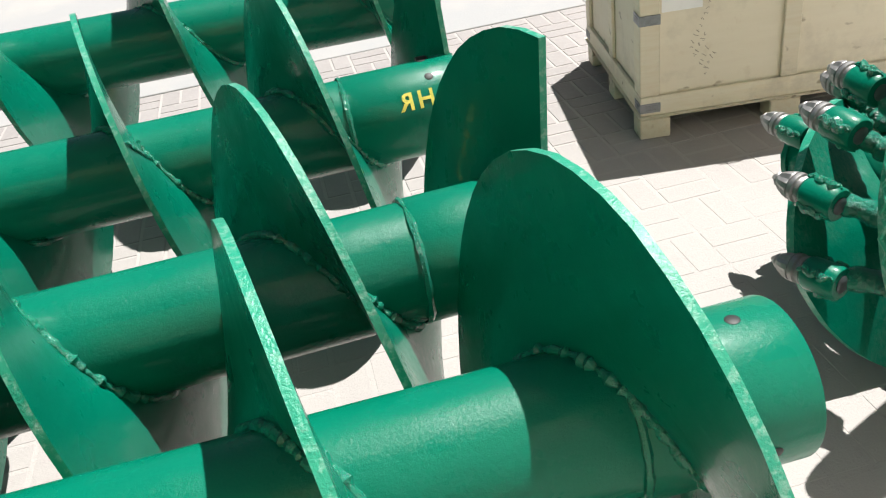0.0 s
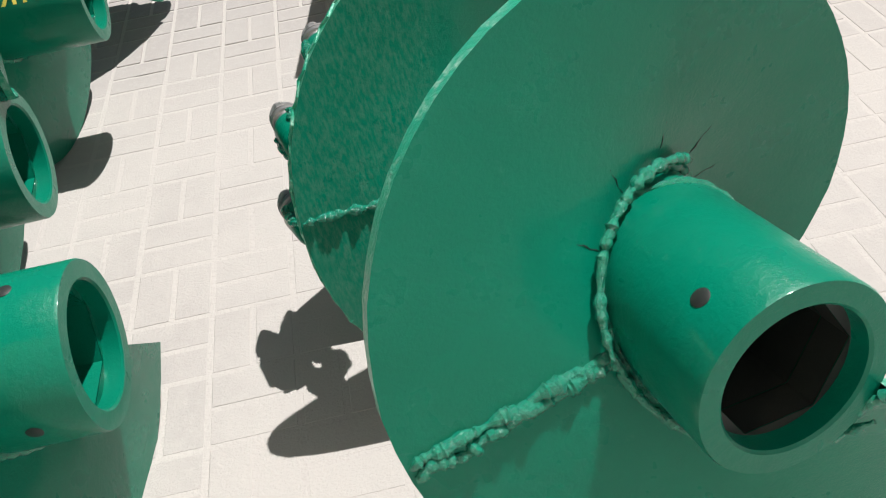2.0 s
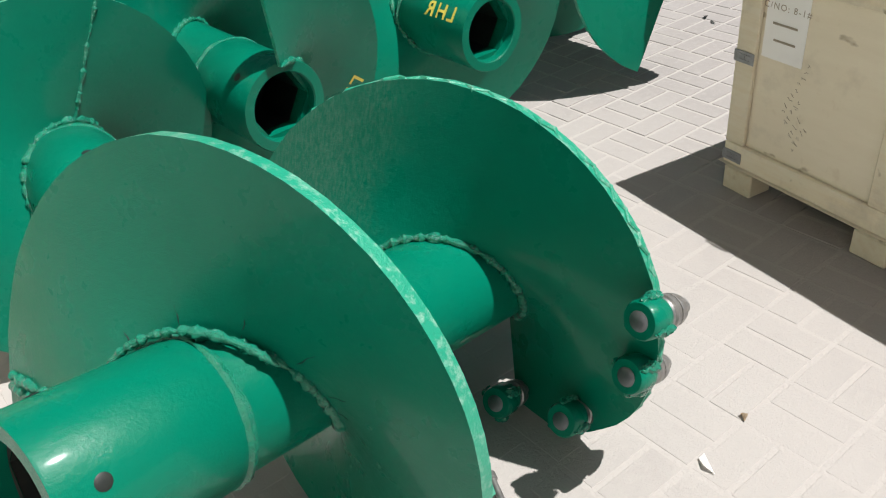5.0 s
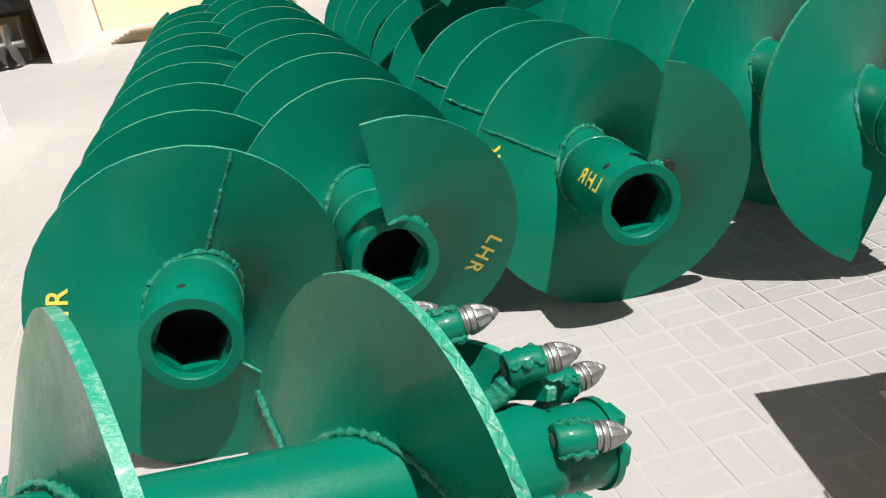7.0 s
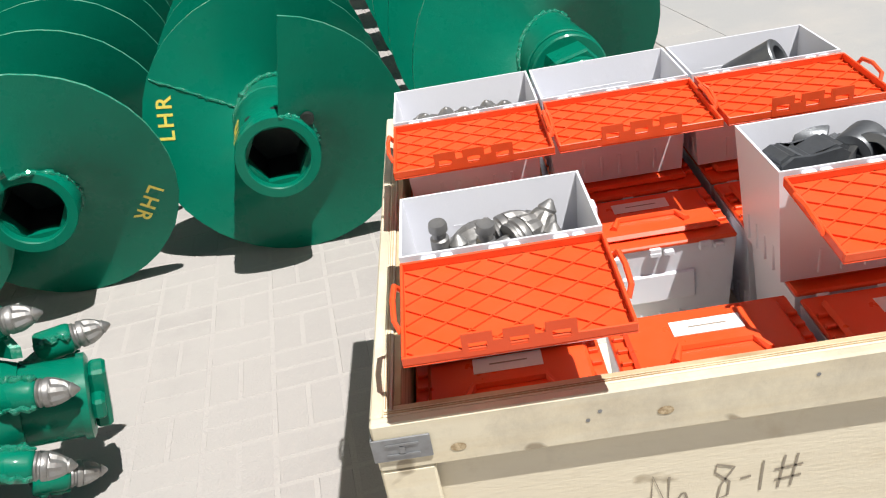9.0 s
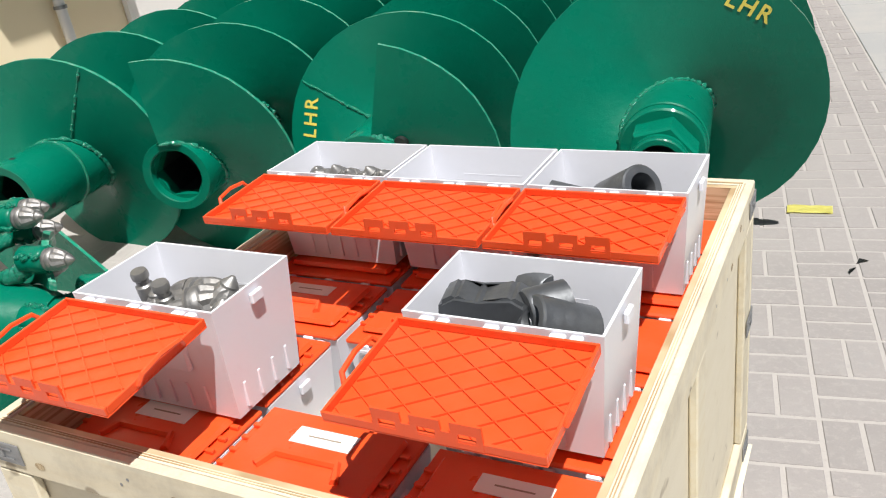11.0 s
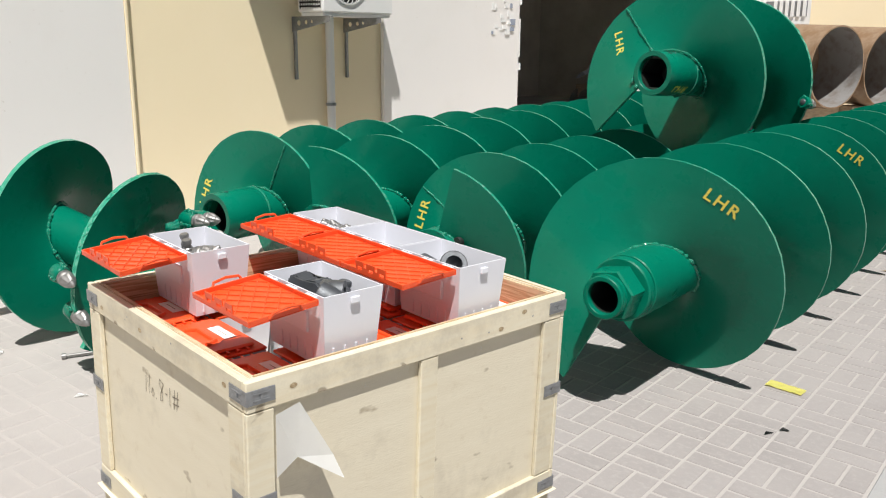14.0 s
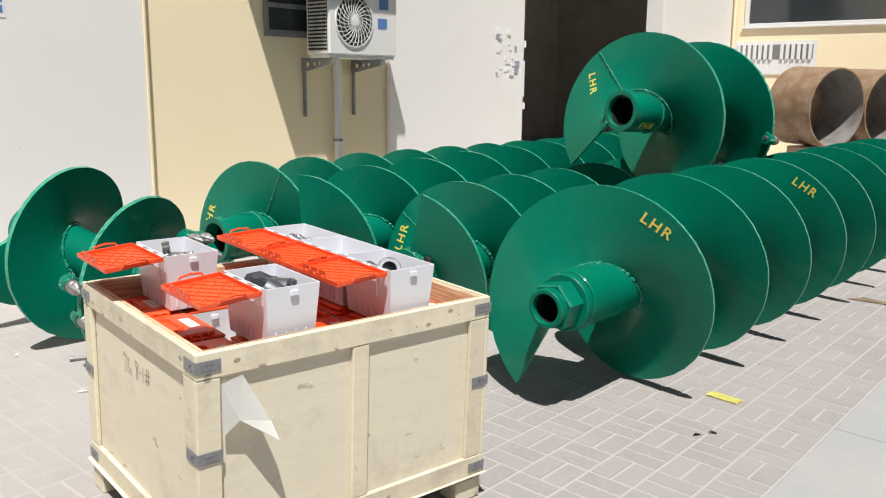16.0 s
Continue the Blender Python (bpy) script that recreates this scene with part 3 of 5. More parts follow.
def socket(parent, r, y1, holes, bore=0.76, lit_hexagon=True):
    """The machined box end: a thick ring round a hexagonal bore, with dark discs for pin holes in its side."""
    bm = bmesh.new()
    rb = r * bore
    lathe(bm, [(r * 0.985, y1), (r * 1.015, y1 - 0.006), (r * 1.015, 0.005), (r * 1.0, 0.0), (rb + 0.004, 0.0), (rb, 0.004), (rb, 0.035)], 56)
    sk = part("socket", bm, GREEN, parent, "smooth thick-walled box socket", smooth=True)
    bm = bmesh.new()
    ring = [bm.verts.new(clock(360 * k / 48, rb, 0.0345)) for k in range(48)]
    hx = [bm.verts.new(clock(30 + 60 * k, rb * 0.99, 0.035)) for k in range(6)]
    for k in range(6):
        seg = [ring[(4 + 8 * k + i) % 48] for i in range(9)]
        for i in range(8):
            mid = hx[k] if i < 4 else hx[(k + 1) % 6]
            bm.faces.new((seg[i], seg[i + 1], mid))
        bm.faces.new((seg[4], hx[(k + 1) % 6], hx[k]))
    # lip and drive stay green where lit; otherwise their shade is painted near-black
    part("hexagon_lip", bm, GREEN if lit_hexagon else BLACK_AND_SHADE, sk)
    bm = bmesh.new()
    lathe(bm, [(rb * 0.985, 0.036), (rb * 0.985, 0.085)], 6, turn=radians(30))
    part("hexagon_drive", bm, GREEN if lit_hexagon else BLACK_AND_SHADE, sk)
    # deeper bore coloured near-black for the shade inside it
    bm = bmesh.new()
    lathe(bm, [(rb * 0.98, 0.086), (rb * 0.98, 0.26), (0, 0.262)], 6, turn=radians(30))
    part("hexagon_bore", bm, BLACK_AND_SHADE, sk, "hexagonal bore with its shade painted near-black")
    # no hole is cut: a near-black disc paints the shade of each
    for c, y in holes:
        bm = bmesh.new()
        lathe(bm, [(0.0, -0.0025), (0.0105, -0.0025), (0.0135, 0.0), (0.0105, 0.0015), (0.0, 0.0015)], 18)
        part("pin_hole_disc", bm, BLACK_AND_SHADE, sk, m=Matrix.Translation(clock(c, r * 1.0165, y)) @ Matrix.Rotation(radians(c), 4, "Y") @ Matrix.Rotation(radians(90), 4, "X"), smooth=True)
    return sk


def place(end, turn, tilt=0.0):
    return Matrix.Translation(end) @ Matrix.Rotation(radians(turn), 4, "Z") @ Matrix.Rotation(radians(tilt), 4, "X")


def long_auger(label, end, turn, radius, r, pitch, s0, c0, length, seams, holes, letters, seed, sock_len=0.30, tilt=0.0, lead=0.0):
    """A continuous-flight auger: tube, socket, blade, welds and stencilled letters."""
    ob = thing("auger", label, "auger", place(end, turn, tilt), group="row of augers")
    bm = bmesh.new()
    lathe(bm, [(r * 0.97, sock_len + 0.001), (r * 0.97, length), (0, length)], 48)
    part("tube", bm, GREEN, ob, "long painted steel tube", smooth=True)
    socket(ob, r, sock_len, holes)
    bm = bmesh.new()
    ring = [clock(360 * k / 60, r * 0.985, sock_len + 0.004) for k in range(61)]
    part("tube_weld", sweep(bm, ring, 0.009, 6, 0.5, seed), WELD, ob, smooth=True)
    turns = (length - s0 - 0.05) / pitch
    blade = part("flight", flight_mesh(r, radius, s0, c0, turns, pitch, seed=seed, lead=lead), [GREEN, RIM], ob, "wide helical flight with bright flame-cut rim", smooth=True)
    part("flight_weld", helix_bead(r, s0, c0, min(2.6, turns), pitch, -0.012, 0.010, seed=seed, lead=lead), WELD, blade, "rough painted weld bead", smooth=True)
    part("flight_weld", helix_bead(r, s0, c0, min(2.6, turns), pitch, 0.012, 0.010, seed=seed + 3, lead=lead), WELD, blade, "rough painted weld bead", smooth=True)
    for f in seams:
        part("seam_weld", seam_bead(c0 + 360 * f, s0 + pitch * f + lead * min(f, 1.0), r, radius - 0.004, -0.008, 0.0065, seed=seed + int(f * 50)), WELD, blade, "rough radial weld bead", smooth=True)
    for body, size, f, rr, lean in letters:
        stencil(body, size, c0 + 360 * f, rr, lean, lambda cc: s0 + pitch * (cc - c0) / 360 + lead * min((cc - c0) / 360, 1.0), blade)
    return ob


# the four long augers, side by side on the paving
TUBE = 0.144
A_R = 0.487
aug_a = long_auger("long green auger with hexagonal socket beside the wall", (0.009, 0.034, 0.460), 9.2, A_R, TUBE, 0.513, 0.053, 136, 5.0,
                   (0.697,), ((2, 0.089), (262, 0.087), (112, 0.085)), (("LHR", 0.086, 0.402, 0.385, 77),), 1, lead=-0.055)
B_R = 0.472
aug_b = long_auger("long green auger with upright plate end", (0.604, 0.363, 0.467), 13.1, B_R, TUBE, 0.567, -0.025, 355, 5.0,
                   (), ((318, 0.085), (60, 0.085)), (("LHR", 0.078, 0.322, 0.365, -128),), 2, tilt=1.2, lead=0.025)
C_R = 0.477
aug_c = long_auger("long green auger lettered on socket and blade", (1.436, 0.472, 0.475), 10.1, C_R, TUBE, 0.522, 0.012, 13.8, 4.8,
                   (0.80, 1.80, 2.80), ((10, 0.1), (330, 0.1)), (("LHR", 0.078, 0.752, 0.392, 80),), 3, sock_len=0.36, tilt=0.2)
letters_on_tube("LHR", 0.075, 302, 0.13, TUBE * 1.015, aug_c)
# rubber plug stuck in the rim hole of that socket
bm = bmesh.new()
lathe(bm, [(0, -0.012), (0.022, -0.012), (0.026, 0.0), (0.026, 0.05), (0, 0.05)], 14)
part("locking_pin", bm, BLACK_AND_SHADE, aug_c, "black locking pin", smooth=True, m=Matrix.Translation(clock(52, 0.158, 0.05)))

D_R = 0.53
D_LEN, D_P, D_S0, D_C0, D_LEAD = 5.6, 0.655, 0.155, 206.9, 0.054
aug_d = thing("auger", "largest green auger with hollow hexagonal drive stub", "auger", place((2.488, 0.471, 0.545), 8.25, 0.4), group="row of augers")
bm = bmesh.new()
lathe(bm, [(0.075, 0.20), (TUBE - 0.004, 0.20), (TUBE, 0.205), (TUBE, D_LEN), (0, D_LEN)], 48)
part("tube", bm, GREEN, aug_d, "long painted steel tube", smooth=True)
bm = bmesh.new()
lathe(bm, [(0.08, 0.150), (0.133, 0.150), (0.139, 0.156), (0.139, 0.192), (0.128, 0.201)], 48)
part("collar", bm, GREEN, aug_d, smooth=True)
bm = bmesh.new()
lathe(bm, [(0.08, 0.045), (0.110, 0.045), (0.118, 0.055), (0.118, 0.155)], 6, turn=radians(18))
part("hexagon_stub", bm, GREEN, aug_d)
bm = bmesh.new()
lathe(bm, [(0.070, 0.20), (0.070, 0.003), (0.073, 0.0), (0.088, 0.0), (0.092, 0.004), (0.092, 0.014), (0.085, 0.017), (0.085, 0.025), (0.092, 0.028), (0.092, 0.05)], 40)
part("nose_ring", bm, GREEN, aug_d, "grooved ring round the open bore", smooth=True)
# inside of the stub, its shade painted near-black
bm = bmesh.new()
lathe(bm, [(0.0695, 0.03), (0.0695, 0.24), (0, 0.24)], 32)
part("bore", bm, BLACK_AND_SHADE, aug_d, smooth=True)
blade = part("flight", flight_mesh(TUBE, D_R, D_S0, D_C0, (D_LEN - D_S0) / D_P, D_P, seed=4, lead=D_LEAD), [GREEN, RIM], aug_d, "wide helical flight with bright flame-cut rim", smooth=True)
part("flight_weld", helix_bead(TUBE, D_S0, D_C0, 2.0, D_P, -0.012, 0.009, seed=8, lead=D_LEAD), WELD, blade, "rough painted weld bead", smooth=True)
part("flight_weld", helix_bead(TUBE, D_S0, D_C0, 2.0, D_P, 0.012, 0.009, seed=9, lead=D_LEAD), WELD, blade, "rough painted weld bead", smooth=True)
d_s = lambda cc: D_S0 + D_P * (cc - D_C0) / 360 + D_LEAD * min((cc - D_C0) / 360, 1.0)
stencil("LHR", 0.078, 360 + 35.5, 0.44, -31, d_s, blade)
stencil("LHR", 0.078, 360 + 35.5 + 1080, 0.445, -31, d_s, blade)


# ---------------------------------------------------------------- drilling heads with round-shank bits
def bit_parts(parent, size=1.0):
    """A replaceable cutting bit along +Y from its holder: collar rings, fluted body, carbide point."""
    bm = bmesh.new()
    lathe(bm, [(0, 0), (0.026, 0), (0.027, 0.006), (0.0235, 0.010), (0.0235, 0.015), (0.027, 0.018), (0.027, 0.030), (0.025, 0.034), (0, 0.034)], 20)
    bmesh.ops.scale(bm, vec=(size * 1.1, size * 0.74, size * 1.1), verts=bm.verts)
    col = part("bit_collar", bm, STEEL, parent, "ringed grey steel collar", smooth=True)
    bm = bmesh.new()
    n = 18
    rings = []
    for r, y in ((0.0265, 0.0345), (0.0265, 0.040), (0.0240, 0.054), (0.0190, 0.070), (0.0145, 0.080)):
        rings.append([bm.verts.new((r * (0.86 if (k % 3 == 1 and 0.038 < y < 0.078) else 1) * math.sin(6.2832 * k / n), y, r * (0.86 if (k % 3 == 1 and 0.038 < y < 0.078) else 1) * math.cos(6.2832 * k / n))) for k in range(n)])
    for a, b in zip(rings, rings[1:]):
        for k in range(n):
            bm.faces.new((a[k], a[(k + 1) % n], b[(k + 1) % n], b[k]))
    bm.faces.new(rings[0][::-1])
    bm.faces.new(rings[-1])
    bmesh.ops.scale(bm, vec=(size * 1.1, size * 0.74, size * 1.1), verts=bm.verts)
    part("bit_body", bm, STEEL, col, "fluted steel body")
    bm = bmesh.new()
    lathe(bm, [(0.013, 0.0802), (0.0135, 0.086), (0.009, 0.094), (0.004, 0.104), (0, 0.107)], 14)
    bmesh.ops.scale(bm, vec=(size * 1.1, size * 0.74, size * 1.1), verts=bm.verts)
    part("carbide_point", bm, STEEL, col, "worn grey carbide point", smooth=True)
    return col


def bit_holder(parent, tip, direction, length=0.085, size=1.18, seed=0):
    """A green welded holder with its bit; tip and direction are in the head's own axes."""
    d = Vector(direction).normalized()
    q = Vector((0, 1, 0)).rotation_difference(d).to_matrix().to_4x4()
    base = Vector(tip) - d * (0.079 * size + length)
    bm = bmesh.new()
    lathe(bm, [(0.012, -0.004), (0.036, -0.004), (0.040, 0.002), (0.040, length - 0.012), (0.036, length - 0.003), (0.031, length), (0, length)], 24)
    hold = part("bit_holder", bm, GREEN, parent, "green welded bit holder", smooth=True, m=Matrix.Translation(base) @ q)
    bm = bmesh.new()
    lathe(bm, [(0, 0.004), (0.017, 0.004), (0.021, -0.006), (0.014, -0.011), (0, -0.011)], 16)
    part("bit_shank_end", bm, FORGED, hold, "rusty round shank end", smooth=True)
    for k in range(3):
        pts = [Vector((0.040 * math.sin(seed + k * 2.1 + 0.12 * math.sin(i * 0.9)), length * i / 19, 0.040 * math.cos(seed + k * 2.1 + 0.12 * math.sin(i * 0.9)))) for i in range(20)]
        bm = sweep(bmesh.new(), pts, 0.0095, 8, 0.8, seed + k)
        part("holder_weld", bm, WELD, hold, "lumpy painted weld", smooth=True)
    col = bit_parts(parent, size)
    col.parent = hold
    col.matrix_basis = Matrix.Translation((0, length, 0))
    return hold


def drill_head(label, m, radius, r, pitch, c0, s0, end1, second, tips, nose, tapers=((0, 9), (0, 9)), holes=(), seed=0, name_group="drilling heads", lead=0.0):
    """A short auger: socket, tube, blade with a second start near the tip, pilot nose and bits."""
    ob = thing("drilling_head", label, "auger", m, group=name_group)
    bm = bmesh.new()
    lathe(bm, [(r * 0.95, 0.301), (r * 0.95, nose - 0.22), (r * 0.80, nose - 0.16), (0, nose - 0.16)], 48)
    part("tube", bm, GREEN, ob, "painted steel tube", smooth=True)
    socket(ob, r, 0.30, holes, lit_hexagon=False)
    part("tube_weld", sweep(bmesh.new(), [clock(360 * k / 60, r * 0.975, 0.306) for k in range(61)], 0.010, 6, 0.6, seed), WELD, ob, smooth=True)
    blade = part("flight", flight_mesh(r, radius, s0, c0, (end1 - s0) / pitch, pitch, thick=0.026, seed=seed, seg=56, taper=tapers[0][0], taper_from=tapers[0][1], lead=lead), [GREEN_DUSTY, RIM], ob, "thick helical flight with worn dusty face", smooth=True)
    turns = (end1 - s0) / pitch
    for side in (-0.016, 0.016):
        part("flight_weld", helix_bead(r, s0, c0, turns, pitch, side, 0.0095, 190, seed=seed + 2, lead=lead), WELD, blade, "thick painted weld bead", smooth=True)
    part("flight_weld", helix_bead(r + 0.016, s0 + 0.01, c0 + 20, 0.75, pitch, -0.016, 0.0075, 190, seed=seed + 7, lead=lead), WELD, blade, "thick painted weld bead", smooth=True)
    c1, t1 = second
    s1 = s0 + lead + pitch * (c1 - c0) / 360 + pitch / 2
    b2 = part("flight", flight_mesh(r, radius * 0.985, s1, c1 + 0, t1, pitch, thick=0.024, seed=seed + 5, seg=56, taper=tapers[1][0], taper_from=tapers[1][1], kick=tapers[1][0] * 0.4), [GREEN_DUSTY, RIM], ob, "second cutting flight near the tip", smooth=True)
    part("flight_weld", helix_bead(r, s1, c1, min(t1, tapers[1][1]), pitch, -0.016, 0.010, 190, seed=seed + 4), WELD, b2, "thick painted weld bead", smooth=True)
    n0 = 0.95
    k0 = max(0.0, min(turns - n0, tapers[0][1] - n0))
    part("rim_weld", helix_bead(radius * 0.997, s0 + pitch * k0 + lead * min(k0, 1.0), c0 + 360 * k0, n0, pitch, 0, 0.0045, 120, seed=seed + 13, rim=0.007), RIM, blade, "zigzag hard-facing bead on the rim")
    # pilot nose
    bm = bmesh.new()
    lathe(bm, [(r * 0.74, nose - 0.165), (r * 0.74, nose - 0.03), (r * 0.80, nose - 0.03), (r * 0.80, nose - 0.012), (r * 0.72, nose - 0.006), (0, nose - 0.006)], 32)
    pn = part("pilot_nose", bm, GREEN, ob, "stubby pilot nose", smooth=True)
    bm = boxes(((-0.035, nose - 0.0055, -r * 0.62), (0.035, nose + 0.035, r * 0.62)), ((-r * 0.6, nose - 0.0055, -0.028), (r * 0.6, nose + 0.025, 0.028)), bevel=0.008)
    part("nose_cross", bm, GREEN, pn)
    for k, (s, c, rr, dc, *hl) in enumerate(tips):
        d = Vector((0, 1, 0)) + clock(c, 1, 0) * 0.18 + clock(c + 90, 1, 0) * dc
        tip = clock(c, rr, s)
        h = bit_holder(ob, tip, d, hl[0] if hl else 0.085, 1.18, seed + k)
        if hl:
            continue
        # rib that ties the holder to the blade or the nose
        foot = clock(c - 8, max(r * 0.7, rr - 0.09), s - 0.26)
        bm = bmesh.new()
        head = tip - d.normalized() * 0.15
        sweep(bm, [foot.lerp(head, i / 14) - clock(c, 0.03 * math.sin(3.14 * i / 14), 0) for i in range(15)], 0.027, 10, 0.32, seed + k)
        part("holder_rib", bm, WELD, ob, "lumpy welded rib", smooth=True)
    return ob, blade


E_M = place((-0.308, -0.982, 0.595), -70.05, -11.4)
E_R = 0.467
E_TIPS = ((1.10, 264, 0.469, 0.15), (1.13, 288, 0.44, 0.18), (1.165, 312, 0.40, 0.2), (1.24, 337, 0.34, 0.2), (1.39, 357, 0.245, 0.15), (1.45, 51, 0.155, 0.1), (1.53, 323, 0.17, 0.1),
          (1.09, 79, 0.50, 0.1, 0.055), (1.15, 100, 0.46, 0.1, 0.055), (1.18, 135, 0.41, 0.1, 0.055), (1.19, 165, 0.35, 0.1, 0.055), (1.42, 110, 0.20, 0.1), (1.47, 180, 0.24, 0.1))
head_e, blade_e = drill_head("short green drilling head with steel bits, lying on paving", E_M, E_R, 0.136, 0.577, 115.5, -0.004, 1.235, (510, 0.58), E_TIPS, 1.47,
                             tapers=((0.35, 2.0), (1.12, 0.317)), holes=((325, 0.074), (59, 0.069), (150, 0.085)), seed=20, lead=-0.053)
e_s = lambda cc: -0.004 + 0.577 * (cc - 115.5) / 360 - 0.053 * min((cc - 115.5) / 360, 1.0)
part("seam_weld", seam_bead(257.5, e_s(257.5), 0.138, E_R - 0.006, -0.014, 0.0105, 31), WELD, blade_e, "thick rough radial weld bead", smooth=True)
part("seam_weld", seam_bead(260, e_s(260), 0.138, E_R - 0.006, -0.014, 0.0095, 33), WELD, blade_e, "thick rough radial weld bead", smooth=True)
part("seam_weld", seam_bead(274 + 360, e_s(634), 0.138, E_R - 0.006, -0.017, 0.008, 35), WELD, blade_e, "rough radial weld bead", smooth=True)
# shallow press creases round the root of the blade, shade drawn as dark lines
for k, (c, r1) in enumerate(((309, 0.185), (341.5, 0.19), (17, 0.205), (50, 0.215), (77, 0.20), (95, 0.18))):
    pts = [clock(c + 0.5 * math.sin(i * 1.7 + k), 0.145 + (r1 - 0.145) * i / 7, e_s(c if c > 116 else c + 360) - 0.0131) for i in range(8)]
    part("crease", sweep(bmesh.new(), pts, 0.0011, 5, 0.5, k), BLACK_AND_SHADE, blade_e, "dark line drawn as a crease's shade")

F_M = place((1.369, 2.335, 1.353), 0.4, -3.2)
F_R = 0.542
F_TIPS = ((1.18, 104, 0.55, 0.1, 0.055), (1.26, 122, 0.49, 0.1, 0.055), (1.24, 136, 0.55, 0.1, 0.055), (1.31, 165, 0.37, 0.1, 0.055))
head_f, blade_f = drill_head("short green drilling head stacked on top of the long augers", F_M, F_R, 0.136, 0.648, 222.2, -0.003, 1.25, (640, 0.24), F_TIPS, 1.42, tapers=((0, 9), (1.5, 0.03)),
                             holes=((20, 0.1),), seed=50)
f_s = lambda cc: -0.003 + 0.648 * (cc - 222.2) / 360
stencil("LHR", 0.074, 296, 0.40, -68, f_s, blade_f, offset=0.014)
part("seam_weld", seam_bead(318, f_s(318), 0.13, F_R - 0.006, -0.016, 0.008, 61), WELD, blade_f, "bright radial weld bead", smooth=True)
letters_on_tube("LHR", 0.07, 128, 0.16, 0.139, head_f)
# ---------------------------------------------------------------- packing crate
CX0, CX1, CY0, CY1, CZ = 1.888, 2.855, -1.369, -0.23, 0.801
CW, CL, CB = CX1 - CX0, CY1 - CY0, 0.105
crate = thing("packing_crate", "open plywood packing crate on pallet feet, full of boxes", "crate", pose(CX0, CY0, 0))
TH = 0.012      # panel
BT = 0.018      # batten
BWD = 0.075


def crate_side(n, length, origin, turn):
    """One wall of the crate: a panel with rails, posts and a middle batten outside."""
    m = pose(*origin, 0, 0, turn)
    e = (TH + 0.0005) * (n % 2)
    panel = part("side_panel", boxes(((BT + e, BT, CB), (length - BT - e, BT + TH, CZ - 0.001)), bevel=0.001), PLY, crate, m=m)
    part("top_rail", boxes(((0.0, 0.0, CZ - 0.08), (length - BT - 0.0005, BT - 0.0005, CZ)), bevel=0.003), BATTEN, crate, m=m)
    part("bottom_rail", boxes(((0.0, 0.0, CB), (length - BT - 0.0005, BT - 0.0005, CB + 0.075)), bevel=0.003), BATTEN, crate, m=m)
    part("corner_post", boxes(((0.0, 0.001, CB + 0.076), (BWD, BT - 0.001, CZ - 0.081)), bevel=0.003), BATTEN, crate, m=m)
    part("corner_post", boxes(((length - BT - BWD, 0.001, CB + 0.076), (length - BT - 0.0005, BT - 0.001, CZ - 0.081)), bevel=0.003), BATTEN, crate, m=m)
    if n != 0:
        part("middle_batten", boxes(((length * 0.5 - 0.032, 0.0015, CB + 0.076), (length * 0.5 + 0.032, BT - 0.001, CZ - 0.081)), bevel=0.003), BATTEN, crate, m=m)
    part("inner_lining", boxes(((BT + TH + 0.0005 + e, BT + TH + 0.0005, CB + 0.02), (length - BT - TH - 0.0005 - e, BT + TH + 0.012, CZ - 0.004)), bevel=0.001), PLY_EDGE, crate, m=m)
    for dy in (0.003, 0.007):
        part("ply_layer", boxes(((BT + e + 0.002, BT + dy, CZ - 0.0009), (length - BT - e - 0.002, BT + dy + 0.0016, CZ + 0.0004))), PLY_EDGE, panel, m=Matrix())
    for z in (CZ - 0.06, 0.46, CB + 0.012):
        # sheet-steel corner clip, one leg on each wall
        bm = boxes(((-0.003, -0.0035, z), (0.076, -0.0005, z + 0.038)), bevel=0.001)
        add_box(bm, (0.016, -0.0055, z + 0.009), (0.060, -0.0036, z + 0.012))
        add_box(bm, (0.016, -0.0055, z + 0.026), (0.060, -0.0036, z + 0.029))
        add_box(bm, (0.034, -0.006, z + 0.0135), (0.041, -0.0036, z + 0.0245))
        part("corner_clip", bm, GALV, crate, "galvanised corner clip", m=m)
        bm = boxes(((length - 0.076, -0.0035, z), (length - 0.0005, -0.0005, z + 0.038)), bevel=0.001)
        add_box(bm, (length - 0.060, -0.0055, z + 0.009), (length - 0.016, -0.0036, z + 0.012))
        add_box(bm, (length - 0.060, -0.0055, z + 0.026), (length - 0.016, -0.0036, z + 0.029))
        add_box(bm, (length - 0.041, -0.006, z + 0.0135), (length - 0.034, -0.0036, z + 0.0245))
        part("corner_clip", bm, GALV, crate, "galvanised corner clip", m=m)
    return panel


def knots(length, origin, turn, seed):
    """Dark oval knots and nail heads in one top rail."""
    rg = random.Random(seed)
    for k in range(6):
        x, z = rg.uniform(0.1, length - 0.1), CZ - rg.uniform(0.02, 0.06)
        bm = bmesh.new()
        bmesh.ops.create_circle(bm, cap_ends=True, segments=12, radius=1.0)
        a, b = (0.011, 0.007) if k % 2 else (0.003, 0.003)
        bmesh.ops.transform(bm, matrix=Matrix.Translation((x, -0.0008, z)) @ Matrix.Rotation(radians(90), 4, "X") @ Matrix.Diagonal((a, b, 1, 1)), verts=bm.verts)
        part("knot" if k % 2 else "nail_head", bm, KNOT if k % 2 else GALV, crate, m=pose(*origin, 0, 0, turn))


